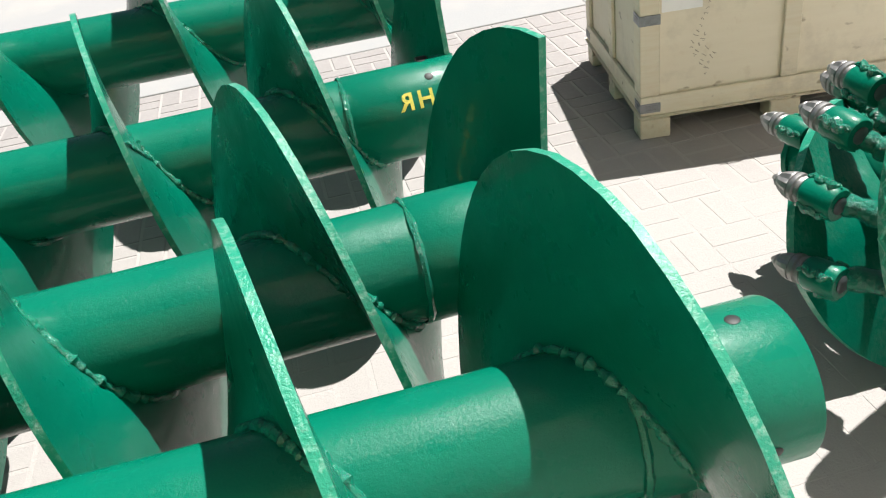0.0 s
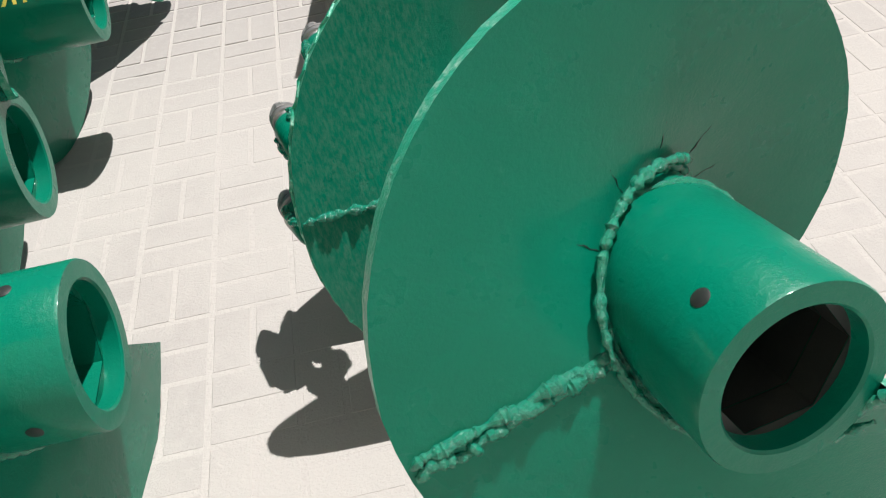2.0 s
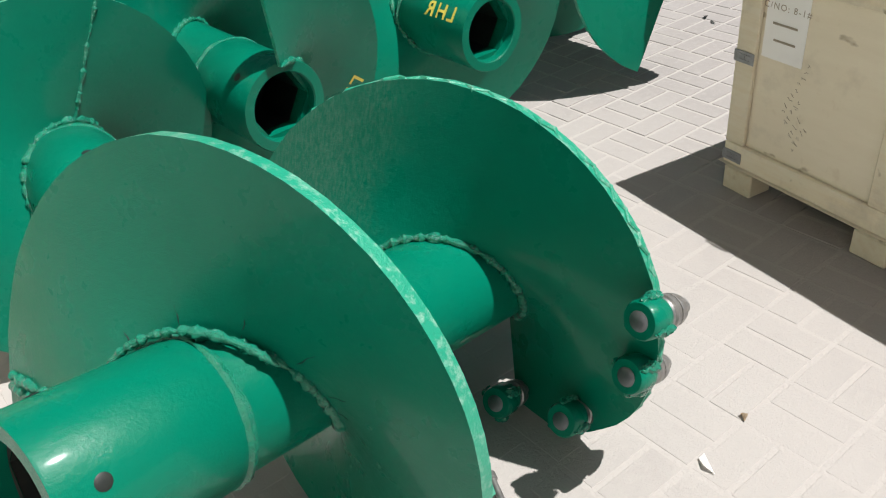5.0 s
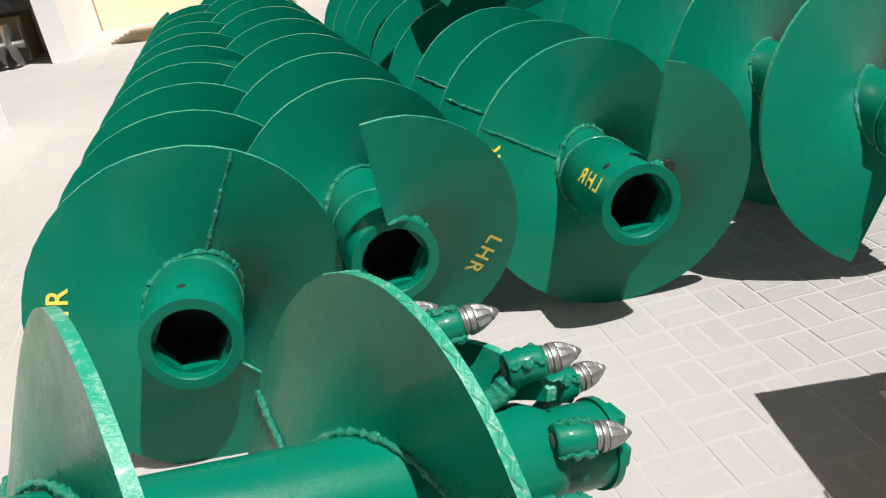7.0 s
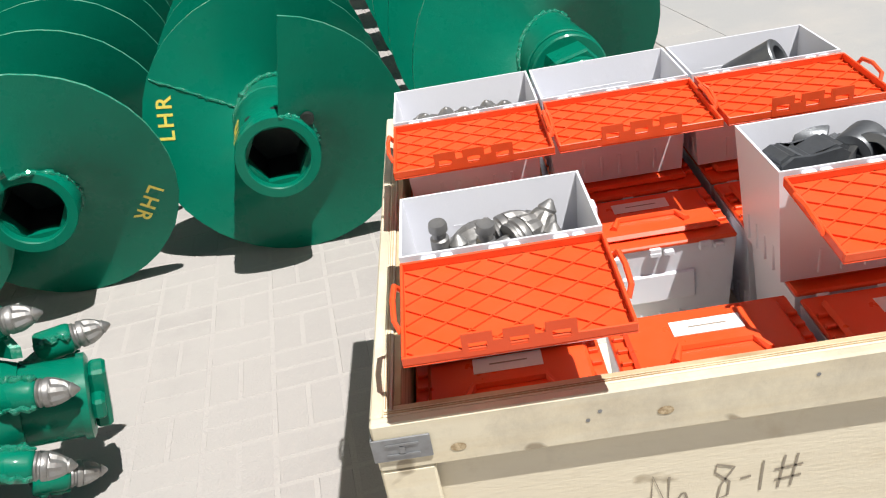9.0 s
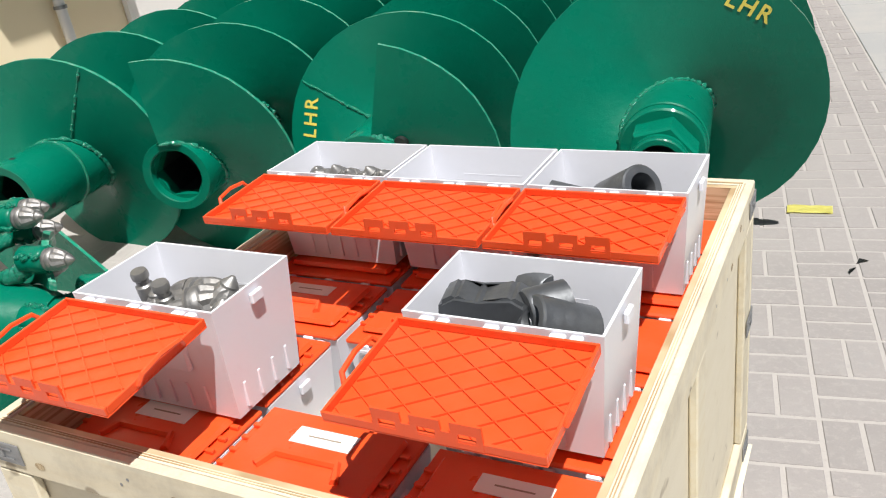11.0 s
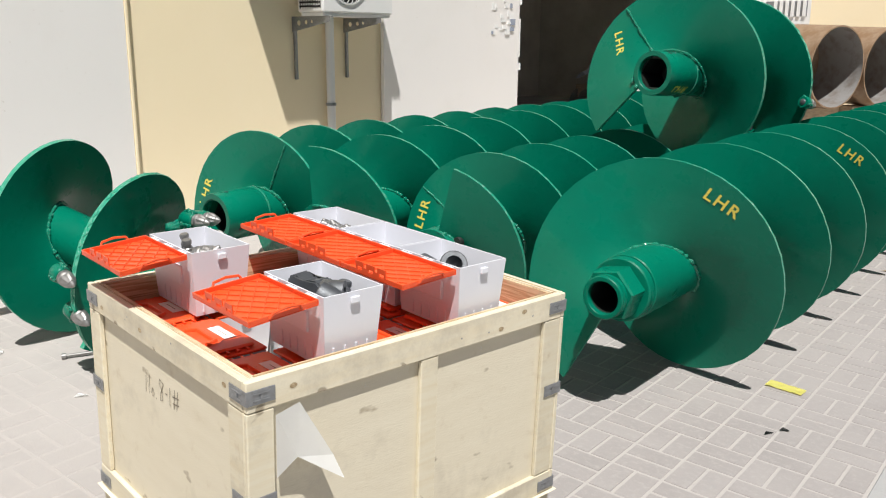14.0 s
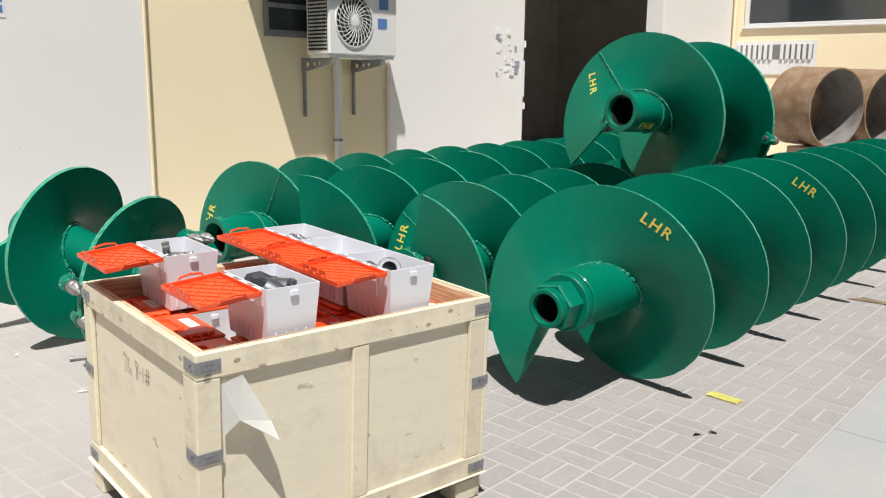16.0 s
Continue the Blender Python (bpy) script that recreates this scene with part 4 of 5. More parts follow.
KNOT = Mat("dark_knot", (0.30, 0.21, 0.11), 0.7)
KNOT.mix(KNOT.ramp(KNOT.noise(160, 4), 0.4, 0.65), (0.55, 0.45, 0.29))
KNOT = KNOT.m
knots(CW, (0, 0, 0), 0, 3)
knots(CL, (CW, 0, 0), 90, 5)
knots(CL, (0, CL, 0), 270, 8)
front = crate_side(0, CW, (0, 0, 0), 0)
right = crate_side(1, CL, (CW, 0, 0), 90)
back = crate_side(2, CW, (CW, CL, 0), 180)
left = crate_side(3, CL, (0, CL, 0), 270)
for k in range(9):
    part("floor_board", boxes(((0.02, 0.03 + k * (CL - 0.06) / 9, CB), (CW - 0.02, 0.025 + (k + 1) * (CL - 0.06) / 9, CB + 0.015)), bevel=0.002), PLY, crate)
for x in (0.01, CW / 2 - 0.05, CW - 0.11):
    part("runner", boxes(((x, 0.0, 0.085), (x + 0.10, CL, CB - 0.001)), bevel=0.003), BATTEN, crate)
    for y in (0.0, CL / 2 - 0.06, CL - 0.12):
        part("pallet_foot", boxes(((x, y, 0.0), (x + 0.10, y + 0.12, 0.084)), bevel=0.005), BATTEN, crate)
part("base_sheet", boxes(((-0.012, -0.014, CB - 0.0005), (CW + 0.012, CL + 0.012, CB - 0.0002)),), PLY, crate)

# writing on the crate
pen = [[(0.0, 0.0), (0.012, 0.13), (0.05, 0.0), (0.058, 0.12)], [(0.09, 0.05), (0.075, 0.02), (0.09, 0.0), (0.108, 0.02), (0.10, 0.05), (0.09, 0.05)], [(0.135, 0.0), (0.14, 0.005)],
              [(0.235, 0.125), (0.19, 0.14), (0.185, 0.11), (0.225, 0.07), (0.22, 0.02), (0.19, 0.01), (0.20, 0.06), (0.24, 0.125)], [(0.255, 0.075), (0.285, 0.08)], [(0.31, 0.02), (0.32, 0.13)],
              [(0.36, 0.02), (0.38, 0.14)], [(0.395, 0.02), (0.415, 0.14)], [(0.35, 0.05), (0.425, 0.06)], [(0.35, 0.09), (0.43, 0.10)]]
for ln in pen:
    part("pen_stroke", strokes([ln], 0.007), FADED_INK, crate, "black handwritten case number", m=pose(0.36, BT - 0.0012, 0.56, 0, 0, 0) @ Matrix.Scale(0.5, 4))
sheet = part("address_sheet", boxes(((0, 0, 0), (0.15, 0.0012, 0.25))), PAPER, crate, "white paper case label", m=pose(BT - 0.0016, CL - 0.085, 0.495, 0, 0, 270))
for k in range(4):
    bm = text_mesh("C/NO: 8-1#", 0.028) if k == 1 else boxes(((-0.045 + 0.01 * (k % 2), -0.0035, 0), (0.045, 0.0035, 0.0003)))
    part("print_line", bm, FADED_INK, sheet, m=Matrix.Translation((0.073, -0.0012, 0.21 - 0.05 * k)) @ Matrix.Rotation(radians(90), 4, "X"))
rng = random.Random(7)
lines = []
for row, n in enumerate((9, 5, 4, 5)):
    for k in range(n):
        x, z = k * 0.021 - 0.02 * row, -row * 0.036 + k * 0.004
        lines.append([(x + rng.uniform(0, 0.012), z + rng.uniform(0, 0.024)) for _ in range(4)])
part("scrawl", strokes(lines, 0.0022), FADED_INK, crate, "illegible pencil scrawl", m=pose(BT - 0.0014, CL - 0.20, 0.34, 0, 0, 270) @ Matrix.Rotation(radians(-55), 4, "Y"))["kind"] = "stuff"
# torn paper hanging on the +x side
bm = bmesh.new()
vs = [bm.verts.new(p) for p in ((0.0, -0.002, 0.0), (0.0, -0.003, -0.19), (0.05, -0.03, -0.13), (0.165, -0.09, -0.21), (0.155, -0.05, -0.15), (0.075, -0.004, 0.018))]
bm.faces.new((vs[0], vs[1], vs[2], vs[5]))
bm.faces.new((vs[2], vs[3], vs[4], vs[5]))
bmesh.ops.solidify(bm, geom=bm.faces[:], thickness=0.0008)
part("torn_sheet", bm, PAPER, crate, "torn white paper flap", m=pose(CW, 0, 0, 0, 0, 90) @ Matrix.Translation((0.075, -0.002, CZ - 0.10)) @ Matrix.Scale(0.88, 4))

# ---------------------------------------------------------------- plastic totes
BOX_W, BOX_D, BOX_H = 0.285, 0.19, 0.20


def tote_body(parent):
    """A tapered white bin with thick walls, ribs near the foot and hinge lugs."""
    bm = bmesh.new()
    t = 0.004
    lev = [(0.012, 0.0), (0.0, BOX_H)]
    def loop(ins, z):
        return [bm.verts.new((x, y, z)) for x, y in ((ins, ins), (BOX_W - ins, ins), (BOX_W - ins, BOX_D - ins), (ins, BOX_D - ins))]
    o0, o1, i1, i0 = loop(0.014, 0.0), loop(0.0, BOX_H), loop(t, BOX_H), loop(0.018, t)
    for a, b in ((o0, o1), (o1, i1), (i1, i0)):
        for k in range(4):
            bm.faces.new((a[k], a[(k + 1) % 4], b[(k + 1) % 4], b[k]))
    bm.faces.new(o0[::-1])
    bm.faces.new(i0)
    return part("bin", bm, WHITE_PL, parent)


def tote_ribs(body):
    for k in range(5):
        x = 0.07 + k * 0.036
        for y in (0.0115, BOX_D - 0.0115):
            part("rib", boxes(((x, y - 0.003, 0.01), (x + 0.006, y + 0.003, 0.055)), bevel=0.001), WHITE_PL, body)
    for k in range(4):
        y = 0.035 + k * 0.036
        for x in (0.0115, BOX_W - 0.0115):
            part("rib", boxes(((x - 0.003, y, 0.01), (x + 0.003, y + 0.006, 0.055)), bevel=0.001), WHITE_PL, body)
    for x in (0.03, 0.125, 0.215):
        part("hinge_lug", boxes(((x, -0.012, BOX_H - 0.012), (x + 0.022, -0.0005, BOX_H - 0.002)), ((x + 0.027, -0.012, BOX_H - 0.012), (x + 0.045, -0.0005, BOX_H - 0.002)), bevel=0.002), WHITE_PL, body)
    part("catch", boxes(((BOX_W * 0.5 - 0.014, BOX_D + 0.0005, BOX_H - 0.03), (BOX_W * 0.5 + 0.014, BOX_D + 0.008, BOX_H - 0.012)), bevel=0.002), WHITE_PL, body)
    part("catch", boxes(((BOX_W + 0.0005, BOX_D * 0.5 - 0.014, BOX_H - 0.03), (BOX_W + 0.008, BOX_D * 0.5 + 0.014, BOX_H - 0.012)), bevel=0.002), WHITE_PL, body)


def tote_lid(parent, m):
    """The lid's underside, opened flat: a tray with a raised edge, crossed ribs, a latch tab and a handle loop."""
    lw, ld = BOX_W - 0.002, 0.205
    lid = part("lid", boxes(((0, -ld, 0.0), (lw, -0.006, 0.003)), bevel=0.001), ORANGE, parent, "orange ribbed lid folded open", m=m)
    part("lid_edge", boxes(((0, -ld, 0.0032), (lw, -ld + 0.004, 0.016)), ((0, -0.010, 0.0032), (lw, -0.006, 0.016)), ((0, -ld + 0.0045, 0.0032), (0.004, -0.0105, 0.016)), ((lw - 0.004, -ld + 0.0045, 0.0032), (lw, -0.0105, 0.016)), bevel=0.001), ORANGE, lid)
    bm = bmesh.new()
    w, d = lw - 0.012, ld - 0.02
    for sgn in (1, -1):
        for k in range(-5, 9):
            a0 = k * 0.042
            pts = []
            for x in (0, w):
                pts.append((x, a0 + sgn * x * 0.72 - (0.1 if sgn > 0 else -0.1)))
            (x0, y0), (x1, y1) = pts
            def cut(xa, ya, xb, yb):
                ta, tb = 0.0, 1.0
                for p, q in ((-(yb - ya), ya), (yb - ya, d - ya)):
                    if abs(p) < 1e-9:
                        if q < 0:
                            return None
                        continue
                    r = q / p
                    if p < 0:
                        ta = max(ta, r)
                    else:
                        tb = min(tb, r)
                return None if ta >= tb else ((xa + (xb - xa) * ta, ya + (yb - ya) * ta), (xa + (xb - xa) * tb, ya + (yb - ya) * tb))
            c = cut(x0, y0, x1, y1)
            if c and math.dist(*c) > 0.02:
                (xa, ya), (xb, yb) = c
                n = Vector((-(yb - ya), xb - xa, 0)).normalized() * 0.0009
                quad = [Vector((xa + 0.006, ya - ld + 0.006, 0)) + n, Vector((xa + 0.006, ya - ld + 0.006, 0)) - n, Vector((xb + 0.006, yb - ld + 0.006, 0)) - n, Vector((xb + 0.006, yb - ld + 0.006, 0)) + n]
                lo = [bm.verts.new(q + Vector((0, 0, 0.0031))) for q in quad]
                hi = [bm.verts.new(q + Vector((0, 0, 0.0062))) for q in quad]
                bm.faces.new(hi)
                for i in range(4):
                    bm.faces.new((lo[i], lo[(i + 1) % 4], hi[(i + 1) % 4], hi[i]))
    part("lid_rib", bm, ORANGE, lid)
    # latch tab with three slots, standing up at the free edge
    bm = bmesh.new()
    x0 = lw * 0.26
    xs = [0.0, 0.008, 0.030, 0.038, 0.050, 0.058, 0.080, 0.088, 0.100, 0.108, 0.130, 0.138]
    zs = [0.004, 0.012, 0.024, 0.030, 0.039]
    gv = {(a, b): bm.verts.new((x0 + x, -ld - 0.0005, z)) for a, x in enumerate(xs) for b, z in enumerate(zs)}
    for a in range(len(xs) - 1):
        for b in range(len(zs) - 1):
            slot = a % 4 == 1 and b == 1
            notch = a % 4 == 3 and b >= 2
            if not slot and not notch:
                bm.faces.new((gv[a, b], gv[a + 1, b], gv[a + 1, b + 1], gv[a, b + 1]))
    bmesh.ops.delete(bm, geom=[v for v in bm.verts if not v.link_faces], context="VERTS")
    bmesh.ops.solidify(bm, geom=bm.faces[:], thickness=0.003)
    part("latch_tab", bm, ORANGE, lid)
    for x, s in ((-0.001, -1), (lw + 0.001, 1)):
        bm = bmesh.new()
        sweep(bm, [(x, -ld * 0.72, 0.008), (x + s * 0.006, -ld * 0.68, 0.022), (x + s * 0.007, -ld * 0.5, 0.027), (x + s * 0.006, -ld * 0.32, 0.022), (x, -ld * 0.28, 0.008)], 0.004, 6)
        part("handle_loop", bm, ORANGE, lid)
    return lid


def closed_lid(parent):
    """A closed orange lid seen from above: raised edge, stepped pocket, label."""
    lid = part("lid", boxes(((0, -0.004, BOX_H + 0.0005), (BOX_W, BOX_D + 0.004, BOX_H + 0.010)), bevel=0.003), ORANGE, parent, "closed orange lid")
    part("lid_step", boxes(((0.02, 0.022, BOX_H + 0.0105), (BOX_W - 0.02, BOX_D - 0.02, BOX_H + 0.022)), bevel=0.006), ORANGE, lid)
    bm = bmesh.new()
    pts = [(0.075, 0.05), (0.09, 0.083), (0.195, 0.083), (0.21, 0.05)]
    sweep(bm, [(x, y, BOX_H + 0.024) for x, y in pts], 0.007, 6)
    part("grip", bm, ORANGE, lid)
    for k in range(4):
        part("lid_rib", boxes(((0.004, 0.045 + k * 0.03, BOX_H + 0.0105), (0.0195, 0.053 + k * 0.03, BOX_H + 0.017)), bevel=0.001), ORANGE, lid)
        part("lid_rib", boxes(((BOX_W - 0.0195, 0.045 + k * 0.03, BOX_H + 0.0105), (BOX_W - 0.004, 0.053 + k * 0.03, BOX_H + 0.017)), bevel=0.001), ORANGE, lid)
    lab = part("label", boxes(((0.09, 0.112, BOX_H + 0.0222), (0.195, 0.148, BOX_H + 0.0232))), PAPER, lid, "white paper label")
    part("print_line", boxes(((0.115, 0.1285, BOX_H + 0.0233), (0.172, 0.1315, BOX_H + 0.0236))), FADED_INK, lab)
    for x in (0.03, 0.125, 0.215):
        part("hinge_lug", boxes(((x, -0.011, BOX_H - 0.012), (x + 0.022, -0.0045, BOX_H + 0.006)), bevel=0.002), WHITE_PL, lid)


def tote(label, m, opened, lid_tilt=0.0):
    ob = thing("storage_tote", label, "storage box", m, group="totes in the crate")
    b = tote_body(ob)
    tote_ribs(b)
    for y in (0.0035, BOX_D - 0.0035):
        part("side_panel", boxes(((0.075, y - 0.005, 0.085), (BOX_W - 0.075, y + 0.005, 0.145)), bevel=0.003), WHITE_PL, b, "moulded panel")
    if opened:
        tote_lid(ob, Matrix.Translation((0.001, -0.006, BOX_H - 0.016)) @ Matrix.Rotation(radians(lid_tilt), 4, "X"))
    else:
        closed_lid(ob)
    return ob


LOW = 0.725 - BOX_H - 0.012
first = tote("white plastic tote with closed orange lid", pose(CX0 + 0.05, CY0 + 0.05, LOW), False)
cols = [CX0 + 0.05, CX0 + 0.352, CX0 + 0.652]
rows = [CY0 + 0.05 + 0.212 * k for k in range(5)]
for i, x in enumerate(cols):
    for j, y in enumerate(rows):
        if (i, j) in ((0, 0), (1, 1)):
            continue
        if (i, j) == (1, 0):
            copy_thing(first, pose(x, y + 0.01, LOW + 0.005))
        else:
            copy_thing(first, pose(x + 0.004 * ((i * 7 + j * 3) % 3 - 1), y, LOW))
# the stack below the top layer is hidden: one plain packing board carries it
part("packing_board", boxes(((0.04, 0.04, LOW - 0.014), (CW - 0.04, CL - 0.04, LOW - 0.001)), bevel=0.002), PLY, crate)

TOP = 0.940 - BOX_H
open_boxes = [
    ("open white tote of short round bits, orange lid back", pose(1.937, -0.652, TOP), 3),
    ("open white tote nearly empty of bits, orange lid back", pose(2.228, -0.652, TOP), 3),
    ("open white tote of steel bushes, orange lid back", pose(2.519, -0.652, TOP), 3),
    ("open white tote of long conical bits, orange lid back", pose(1.953, -1.19, TOP + 0.002), 5),
    ("open white tote of forged holders, orange lid back", pose(2.510, -1.113, TOP), 5),
]
open_things = [tote(lb, m, True, tl) for lb, m, tl in open_boxes]
# blocks hidden beneath keep the open totes level on the lids
# ---------------------------------------------------------------- loose steel in the totes


def loose_bit(m):
    ob = thing("cutting_bit", "loose grey steel cutting bit with blunt point", "cutting bit", m, group="spare cutting bits")
    bm = bmesh.new()
    lathe(bm, [(0, -0.075), (0.013, -0.075), (0.0145, -0.071), (0.0145, -0.062), (0.011, -0.058), (0.011, -0.05), (0.0145, -0.047), (0.0145, 0.0), (0, 0.0)], 16)
    part("shank", bm, STEEL, ob, smooth=True)
    bit_parts(ob, 1.0)
    return ob


def bush(m, r=0.03, h=0.07):
    ob = thing("steel_bush", "thick-walled grey steel bush", "bush", m, group="spare steel bushes")
    bm = bmesh.new()
    lathe(bm, [(r * 0.62, 0.0), (r - 0.003, 0.0), (r, 0.003), (r, h - 0.003), (r - 0.003, h), (r * 0.62, h), (r * 0.58, h - 0.004), (r * 0.58, 0.004), (r * 0.62, 0.0)], 28)
    part("ring", bm, FORGED, ob, smooth=True)
    return ob


def toward(x, y, z, way):
    """A pose at a place with the local Y axis along a direction."""
    return Matrix.Translation((x, y, z)) @ Vector((0, 1, 0)).rotation_difference(Vector(way)).to_matrix().to_4x4()


def forged_holder(m):
    ob = thing("forged_holder", "dark forged bit holder with bored end", "bit holder", m, group="spare forged holders")
    bm = bmesh.new()
    pts = [(-0.06, 0.0), (-0.055, 0.045), (-0.035, 0.055), (-0.01, 0.04), (0.03, 0.052), (0.055, 0.035), (0.05, 0.0)]
    lo = [bm.verts.new((x, -0.025, z)) for x, z in pts]
    hi = [bm.verts.new((x, 0.025, z)) for x, z in pts]
    bm.faces.new(lo)
    bm.faces.new(hi[::-1])
    for k in range(len(pts)):
        bm.faces.new((lo[k], hi[k], hi[(k + 1) % len(pts)], lo[(k + 1) % len(pts)]))
    bmesh.ops.bevel(bm, geom=bm.edges[:], offset=0.005, segments=2, affect="EDGES")
    part("block", bm, FORGED, ob, smooth=True)
    bm = bmesh.new()
    lathe(bm, [(0.015, 0), (0.026, 0.0), (0.028, 0.003), (0.028, 0.05), (0.015, 0.05), (0.014, 0.046), (0.014, 0.004), (0.015, 0)], 24)
    part("bored_boss", bm, FORGED, ob, smooth=True, m=pose(0.045, -0.02, 0.03, 0, 0, -60))
    return ob


FILL = TOP + 0.105


def filler(x, y, label):
    """A layer of the same steel parts, level with the ones on top."""
    bm = bmesh.new()
    rg = random.Random(int(x * 100))
    for k in range(36):
        px, py = rg.uniform(0.08, BOX_W - 0.08), rg.uniform(0.078, BOX_D - 0.078)
        b2 = lathe(bmesh.new(), [(0, -0.05), (0.014, -0.05), (0.016, 0.0), (0.021, 0.006), (0.021, 0.02), (0.008, 0.055), (0, 0.058)], 10)
        me = bpy.data.meshes.new("tmp")
        bmesh.ops.transform(b2, matrix=pose(px, py, rg.uniform(0.03, 0.10), rg.uniform(-25, 25), 0, rg.uniform(0, 360)), verts=b2.verts)
        b2.to_mesh(me)
        b2.free()
        bm.from_mesh(me)
        bpy.data.meshes.remove(me)
    return solid("bit_heap", bm, FORGED, label, "cutting bits", kind="stuff", m=pose(x, y, TOP + 0.005), smooth=True)


filler(1.953, -1.19, "heap of grey steel bits in the tote")
filler(1.937, -0.655, "heap of short grey steel bits in the tote")
filler(2.519, -0.655, "heap of dark steel parts in the tote")
filler(2.510, -1.113, "heap of dark steel parts under the holders")
MID = Matrix.Translation((0, -0.016, 0))
bx, by = 1.953, -1.19
bit0 = loose_bit(pose(bx + 0.085, by + 0.085, TOP + 0.115, 84, 0, 20) @ MID)
for x, y, z, rx, rz in ((0.055, 0.10, 0.112, -82, 8), (0.118, 0.075, 0.112, -80, 35), (0.155, 0.12, 0.150, 12, -70), (0.175, 0.085, 0.158, 8, -62), (0.165, 0.055, 0.135, 6, 85), (0.18, 0.135, 0.125, 4, -95),
                       (0.12, 0.135, 0.14, 0, 105), (0.14, 0.06, 0.12, 4, -80), (0.20, 0.10, 0.145, 55, -60), (0.15, 0.10, 0.11, 10, 100), (0.215, 0.07, 0.115, 70, -40), (0.10, 0.11, 0.115, 20, 70)):
    copy_thing(bit0, pose(bx + x, by + y, TOP + z, rx, 0, rz) @ MID)
bx, by = 1.937, -0.655
for k in range(14):
    copy_thing(bit0, pose(bx + 0.045 + 0.030 * (k % 7), by + 0.068 + 0.055 * (k // 7), TOP + 0.128, 62 - 9 * (k % 3), 0, 165 + 14 * (k % 4)) @ MID)
bx, by = 2.228, -0.655
for x, y, rx, rz in ((0.13, 0.10, 14, 75), (0.14, 0.13, 16, -70), (0.15, 0.07, 8, 100)):
    copy_thing(bit0, pose(bx + x, by + y, TOP + 0.05, rx, 0, rz) @ MID)
bush(toward(2.519 + 0.115, -0.655 + 0.115, TOP + 0.125, (0.72, -0.45, 0.52)), 0.042, 0.11)
bush(pose(2.519 + 0.10, -0.655 + 0.08, TOP + 0.12, 5, 0, 60), 0.03, 0.07)
bush(pose(2.519 + 0.06, -0.655 + 0.12, TOP + 0.12, 15, 0, 100), 0.03, 0.07)
bush(toward(2.510 + 0.225, -1.11 + 0.115, TOP + 0.125, (-0.62, -0.55, 0.42)), 0.040, 0.095)
bush(pose(2.510 + 0.235, -1.11 + 0.10, TOP + 0.115, 8, 0, 80), 0.03, 0.07)
forged_holder(pose(2.510 + 0.085, -1.11 + 0.10, TOP + 0.125, 0, 0, 12) @ Matrix.Scale(1.25, 4))
forged_holder(pose(2.510 + 0.155, -1.11 + 0.125, TOP + 0.12, 0, 0, 120))

# ---------------------------------------------------------------- far steel casings, litter
def casing(m, label, length=0.79, r=0.592):
    ob = thing("steel_casing", label, "pipe", m, group="casings by the far wall")
    bm = bmesh.new()
    lathe(bm, [(r - 0.02, 0.0), (r, 0.0), (r, length), (r - 0.02, length)], 56)
    part("shell", bm, RUST, ob, "rusty brown outside", smooth=True)
    bm = bmesh.new()
    lathe(bm, [(r - 0.0205, 0.001), (r - 0.0205, length - 0.001)], 56)
    bmesh.ops.reverse_faces(bm, faces=bm.faces)
    part("lining", bm, CASING_IN, ob, "grey scaly inside", smooth=True)
    # added plate: shuts out light from the far end so the inside goes dark
    bm = bmesh.new()
    lathe(bm, [(0, length - 0.03), (r - 0.021, length - 0.03), (r - 0.021, length - 0.004), (0, length - 0.004)], 56)
    part("shade_plate", bm, RUST, ob, "added rust-coloured plate that keeps the casing dark inside")
    return ob


for u, v, label in ((0.747, 10.38, "large rusty steel casing resting on timber baulks"), (1.204, 11.50, "second large rusty steel casing resting on timber baulks")):
    casing(site(u, v, 1.174, 67.8), label)
    for k in range(3):
        solid("timber_baulk", boxes(((-0.5 + 0.03 * k, 0.2, 0.0), (0.5 - 0.02 * k, 0.46, 0.195)), bevel=0.012), TIMBER, "weathered timber baulk stacked under a steel casing", "timber", m=site(u, v, 0.195 * k, 67.8), group="timber baulks")
bm = bmesh.new()
n = 6
g = [[bm.verts.new((0.17 * i / n - 0.085, 0.075 * j / 3 - 0.0375, 0.004 + 0.006 * noise.noise(Vector((i * 0.7, j * 0.8, 3))))) for j in range(4)] for i in range(n + 1)]
for i in range(n):
    for j in range(3):
        bm.faces.new((g[i][j], g[i + 1][j], g[i + 1][j + 1], g[i][j + 1]))
bmesh.ops.solidify(bm, geom=bm.faces[:], thickness=0.001)
solid("paper_scrap", bm, LEMON, "crumpled lemon-yellow paper scrap on paving", "litter", m=pose(2.862, 1.46, 0.002, 0, 0, 5))


def scrap(x, y, turn, w, d, mat, label):
    bm = bmesh.new()
    vs = [bm.verts.new(p) for p in ((-w, -d, 0.003), (w, -d * 0.3, 0.006), (w * 0.6, d, 0.004), (-w * 0.4, d * 0.8, 0.012))]
    bm.faces.new(vs)
    bmesh.ops.solidify(bm, geom=bm.faces[:], thickness=0.0012)
    return solid("litter_scrap", bm, mat, label, "litter", m=pose(x, y, 0.001, 0, 0, turn), group="scraps on the paving")


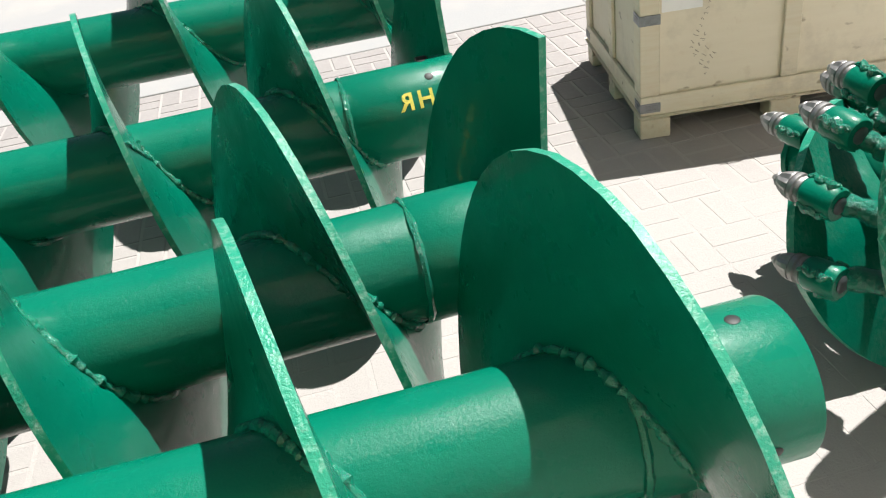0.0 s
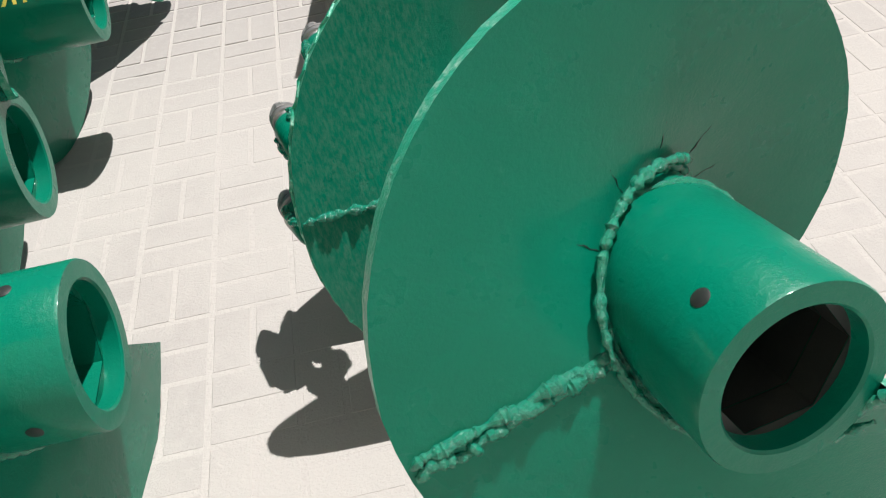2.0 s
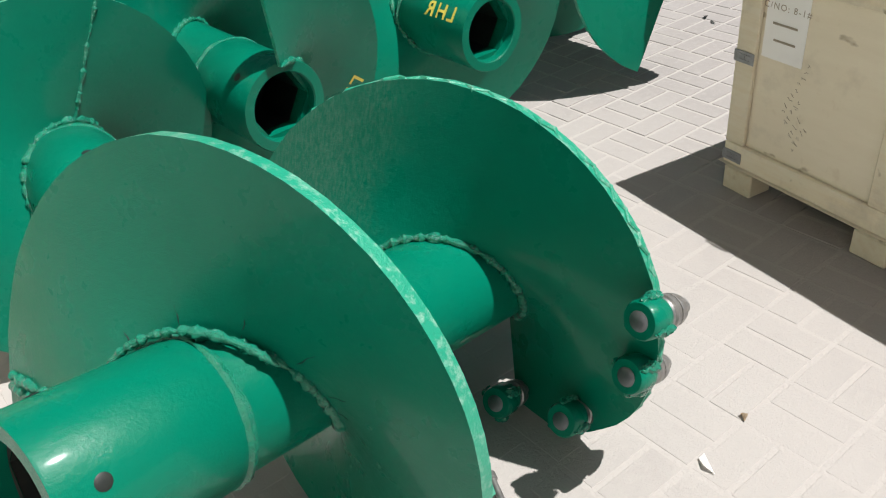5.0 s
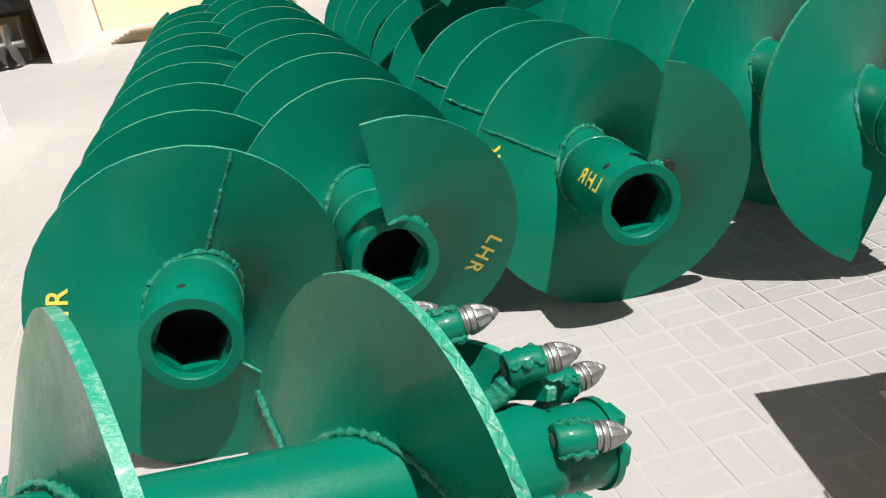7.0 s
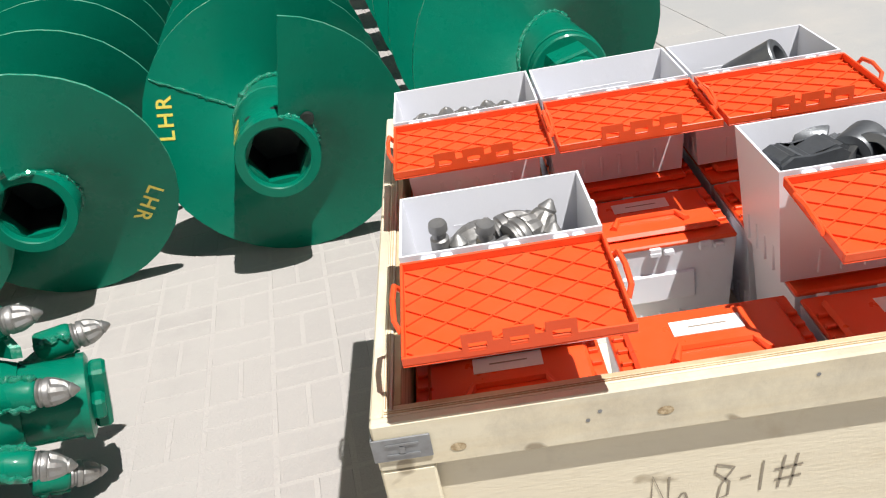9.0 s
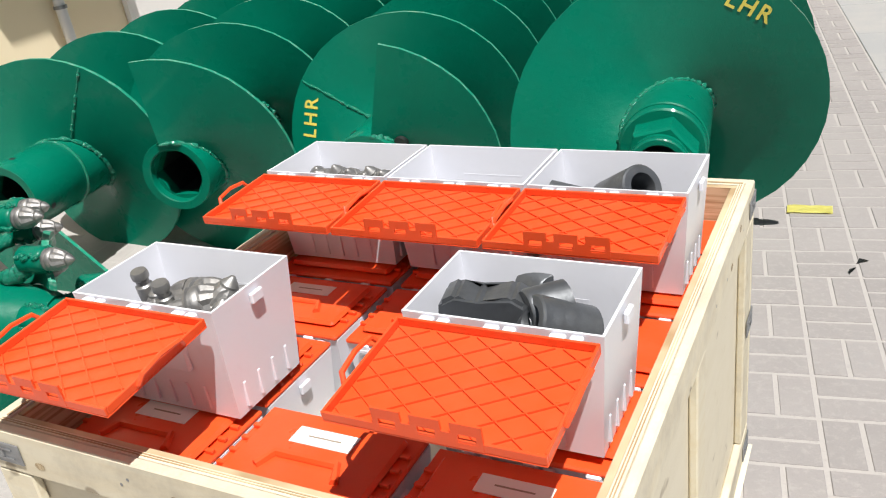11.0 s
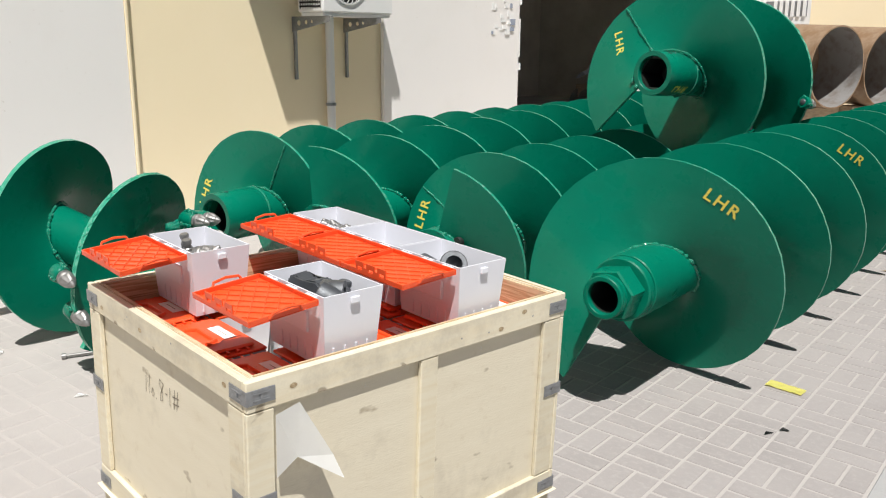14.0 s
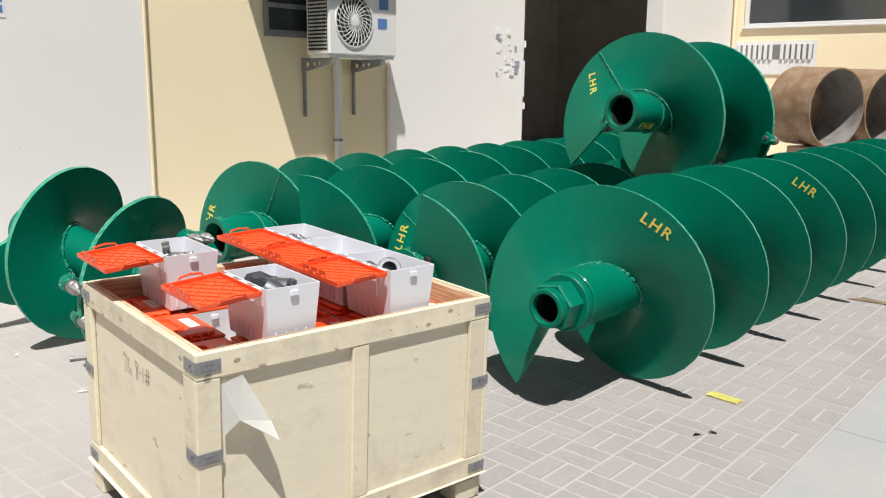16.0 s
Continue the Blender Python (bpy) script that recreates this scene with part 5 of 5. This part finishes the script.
def coil_spring(m, turns=9, r=0.20, length=0.95):
    ob = thing("spare_screw", "rusty grey screw conveyor lying at the workshop", "screw conveyor", m, group="spare screws")
    part("flight", flight_mesh(0.05, r, 0.02, 0, turns, length / turns, thick=0.006, seg=24, seed=77), [STEEL, STEEL], ob, smooth=True)
    bm = bmesh.new()
    lathe(bm, [(0, 0), (0.05, 0), (0.05, length + 0.1), (0, length + 0.1)], 20)
    part("shaft", bm, STEEL, ob, smooth=True)
    return ob


for u, v, tn in ((-2.65, 7.45, 80), (-2.75, 8.15, 84)):
    coil_spring(site(u, v, 0.21, tn))
bm = bmesh.new()
bmesh.ops.create_grid(bm, x_segments=16, y_segments=16, size=0.5)
for v in bm.verts:
    rr = v.co.length
    v.co.z = max(0.0, 0.75 - 0.9 * rr) + 0.12 * noise.noise(v.co * 5)
bmesh.ops.solidify(bm, geom=bm.faces[:], thickness=0.01)
solid("sheet_heap", bm, BLUE_CLOTH, "crumpled pale blue plastic sheets heaped in workshop", "plastic sheet", m=site(-3.15, 11.1, 0.60), smooth=True)

coil_spring(site(-2.55, 10.35, 0.285, 84), 6, 0.28, 0.95)
solid("packing_case", boxes(((-0.55, -0.4, 0), (0.55, 0.4, 0.62)), bevel=0.01), TIMBER, "brown wooden case in the workshop", "case", m=site(-3.15, 11.1))
for k in range(5):
    solid("plank", boxes(((-0.12, -0.9 + 0.03 * k, 0.0), (0.12, 0.9 - 0.05 * k, 0.035)), bevel=0.003), TIMBER, "weathered loose plank stacked by the far wall", "plank", m=site(-0.75 + 0.05 * k, 10.6, 0.036 * k, 58 + 4 * k), group="stacked planks")
bm = bmesh.new()
lathe(bm, [(0, 0.0), (0.014, 0.0), (0.014, 0.02), (0.008, 0.022), (0.008, 0.15), (0.012, 0.152), (0.012, 0.17), (0, 0.17)], 14)
solid("steel_rod", bm, STEEL, "short bolt-headed steel rod lying on paving", "rod", m=pose(0.49, -1.03, 0.014, 0, 0, -14), smooth=True)
scrap(3.07, 1.03, 20, 0.022, 0.010, BLACK_AND_SHADE, "small dark leaf chip")
scrap(3.04, 0.95, 65, 0.028, 0.006, BLACK_AND_SHADE, "small dark leaf chip")
scrap(2.46, 4.10, 10, 0.16, 0.06, TIMBER, "flattened brown cardboard piece beside the auger")
scrap(0.955, -1.108, 60, 0.03, 0.012, PAPER, "small white paper scrap")
scrap(1.135, -1.051, 10, 0.012, 0.01, TIMBER, "small dark stone chip")
scrap(0.237, -1.227, -20, 0.028, 0.010, PAPER, "torn white paper scrap")


# ---------------------------------------------------------------- paving, piece by piece
CELL = 0.204
GAP = 0.0135


def paver_mesh(name, w, d):
    me = bpy.data.meshes.new(name)
    b, h = 0.0018, 0.045
    x, y = w / 2, d / 2
    vs = [(-x, -y, -h), (x, -y, -h), (x, y, -h), (-x, y, -h), (-x, -y, -b), (x, -y, -b), (x, y, -b), (-x, y, -b), (-x + b, -y + b, 0), (x - b, -y + b, 0), (x - b, y - b, 0), (-x + b, y - b, 0)]
    fs = [(8, 9, 10, 11)] + [(i, (i + 1) % 4, 4 + (i + 1) % 4, 4 + i) for i in range(4)] + [(4 + i, 4 + (i + 1) % 4, 8 + (i + 1) % 4, 8 + i) for i in range(4)]
    me.from_pydata(vs, [], fs)
    return me, vs, fs


mesh_u, vs_u, fs_u = paver_mesh("paver", CELL - GAP, CELL / 2 - GAP)
mesh_v, vs_v, fs_v = paver_mesh("paver", CELL / 2 - GAP, CELL - GAP)
mesh_u.materials.append(PAVER)
mesh_v.materials.append(PAVER)
pavement = thing("pavement", "pale concrete block paving in basket weave", "paving", site(0, 0), kind="structure")
near, all_v, all_f = 0, [], []
rng = random.Random(12)
U0 = KERB_U - CELL * 25
for i in range(25):
    for j in range(-28, 60):
        u, v = U0 + CELL * (i + 0.5), CELL * (j + 0.5)
        flat = (i + j) % 2 == 0
        for k in (-1, 1):
            pu, pv = (u, v + k * CELL / 4) if flat else (u + k * CELL / 4, v)
            z = rng.uniform(-0.0005, 0.0012)
            close = 2.95 < pu < 3.6 and -0.6 < pv < 3.0 or (0.9 < pu < 1.85 and -1.1 < pv < 0.35)
            if close and near < 300:
                near += 1
                ob = new("paver", mesh_u if flat else mesh_v)
                ob.parent = pavement
                ob.matrix_basis = Matrix.Translation((pu, pv, z)) @ Matrix.Rotation(rng.uniform(-0.008, 0.008), 4, "Z")
            else:
                n = len(all_v)
                tx, ty = rng.uniform(-0.003, 0.003), rng.uniform(-0.003, 0.003)
                all_v += [(a + pu, b + pv, c + z + a * tx + b * ty) for a, b, c in (vs_u if flat else vs_v)]
                all_f += [tuple(q + n for q in f) for f in fs_u]
me = bpy.data.meshes.new("paving_rest")
me.from_pydata(all_v, [], all_f)
me.materials.append(PAVER_FAR)
rest = new("paving_rest", me)
rest.parent = pavement
tagged(rest, kind="stuff")
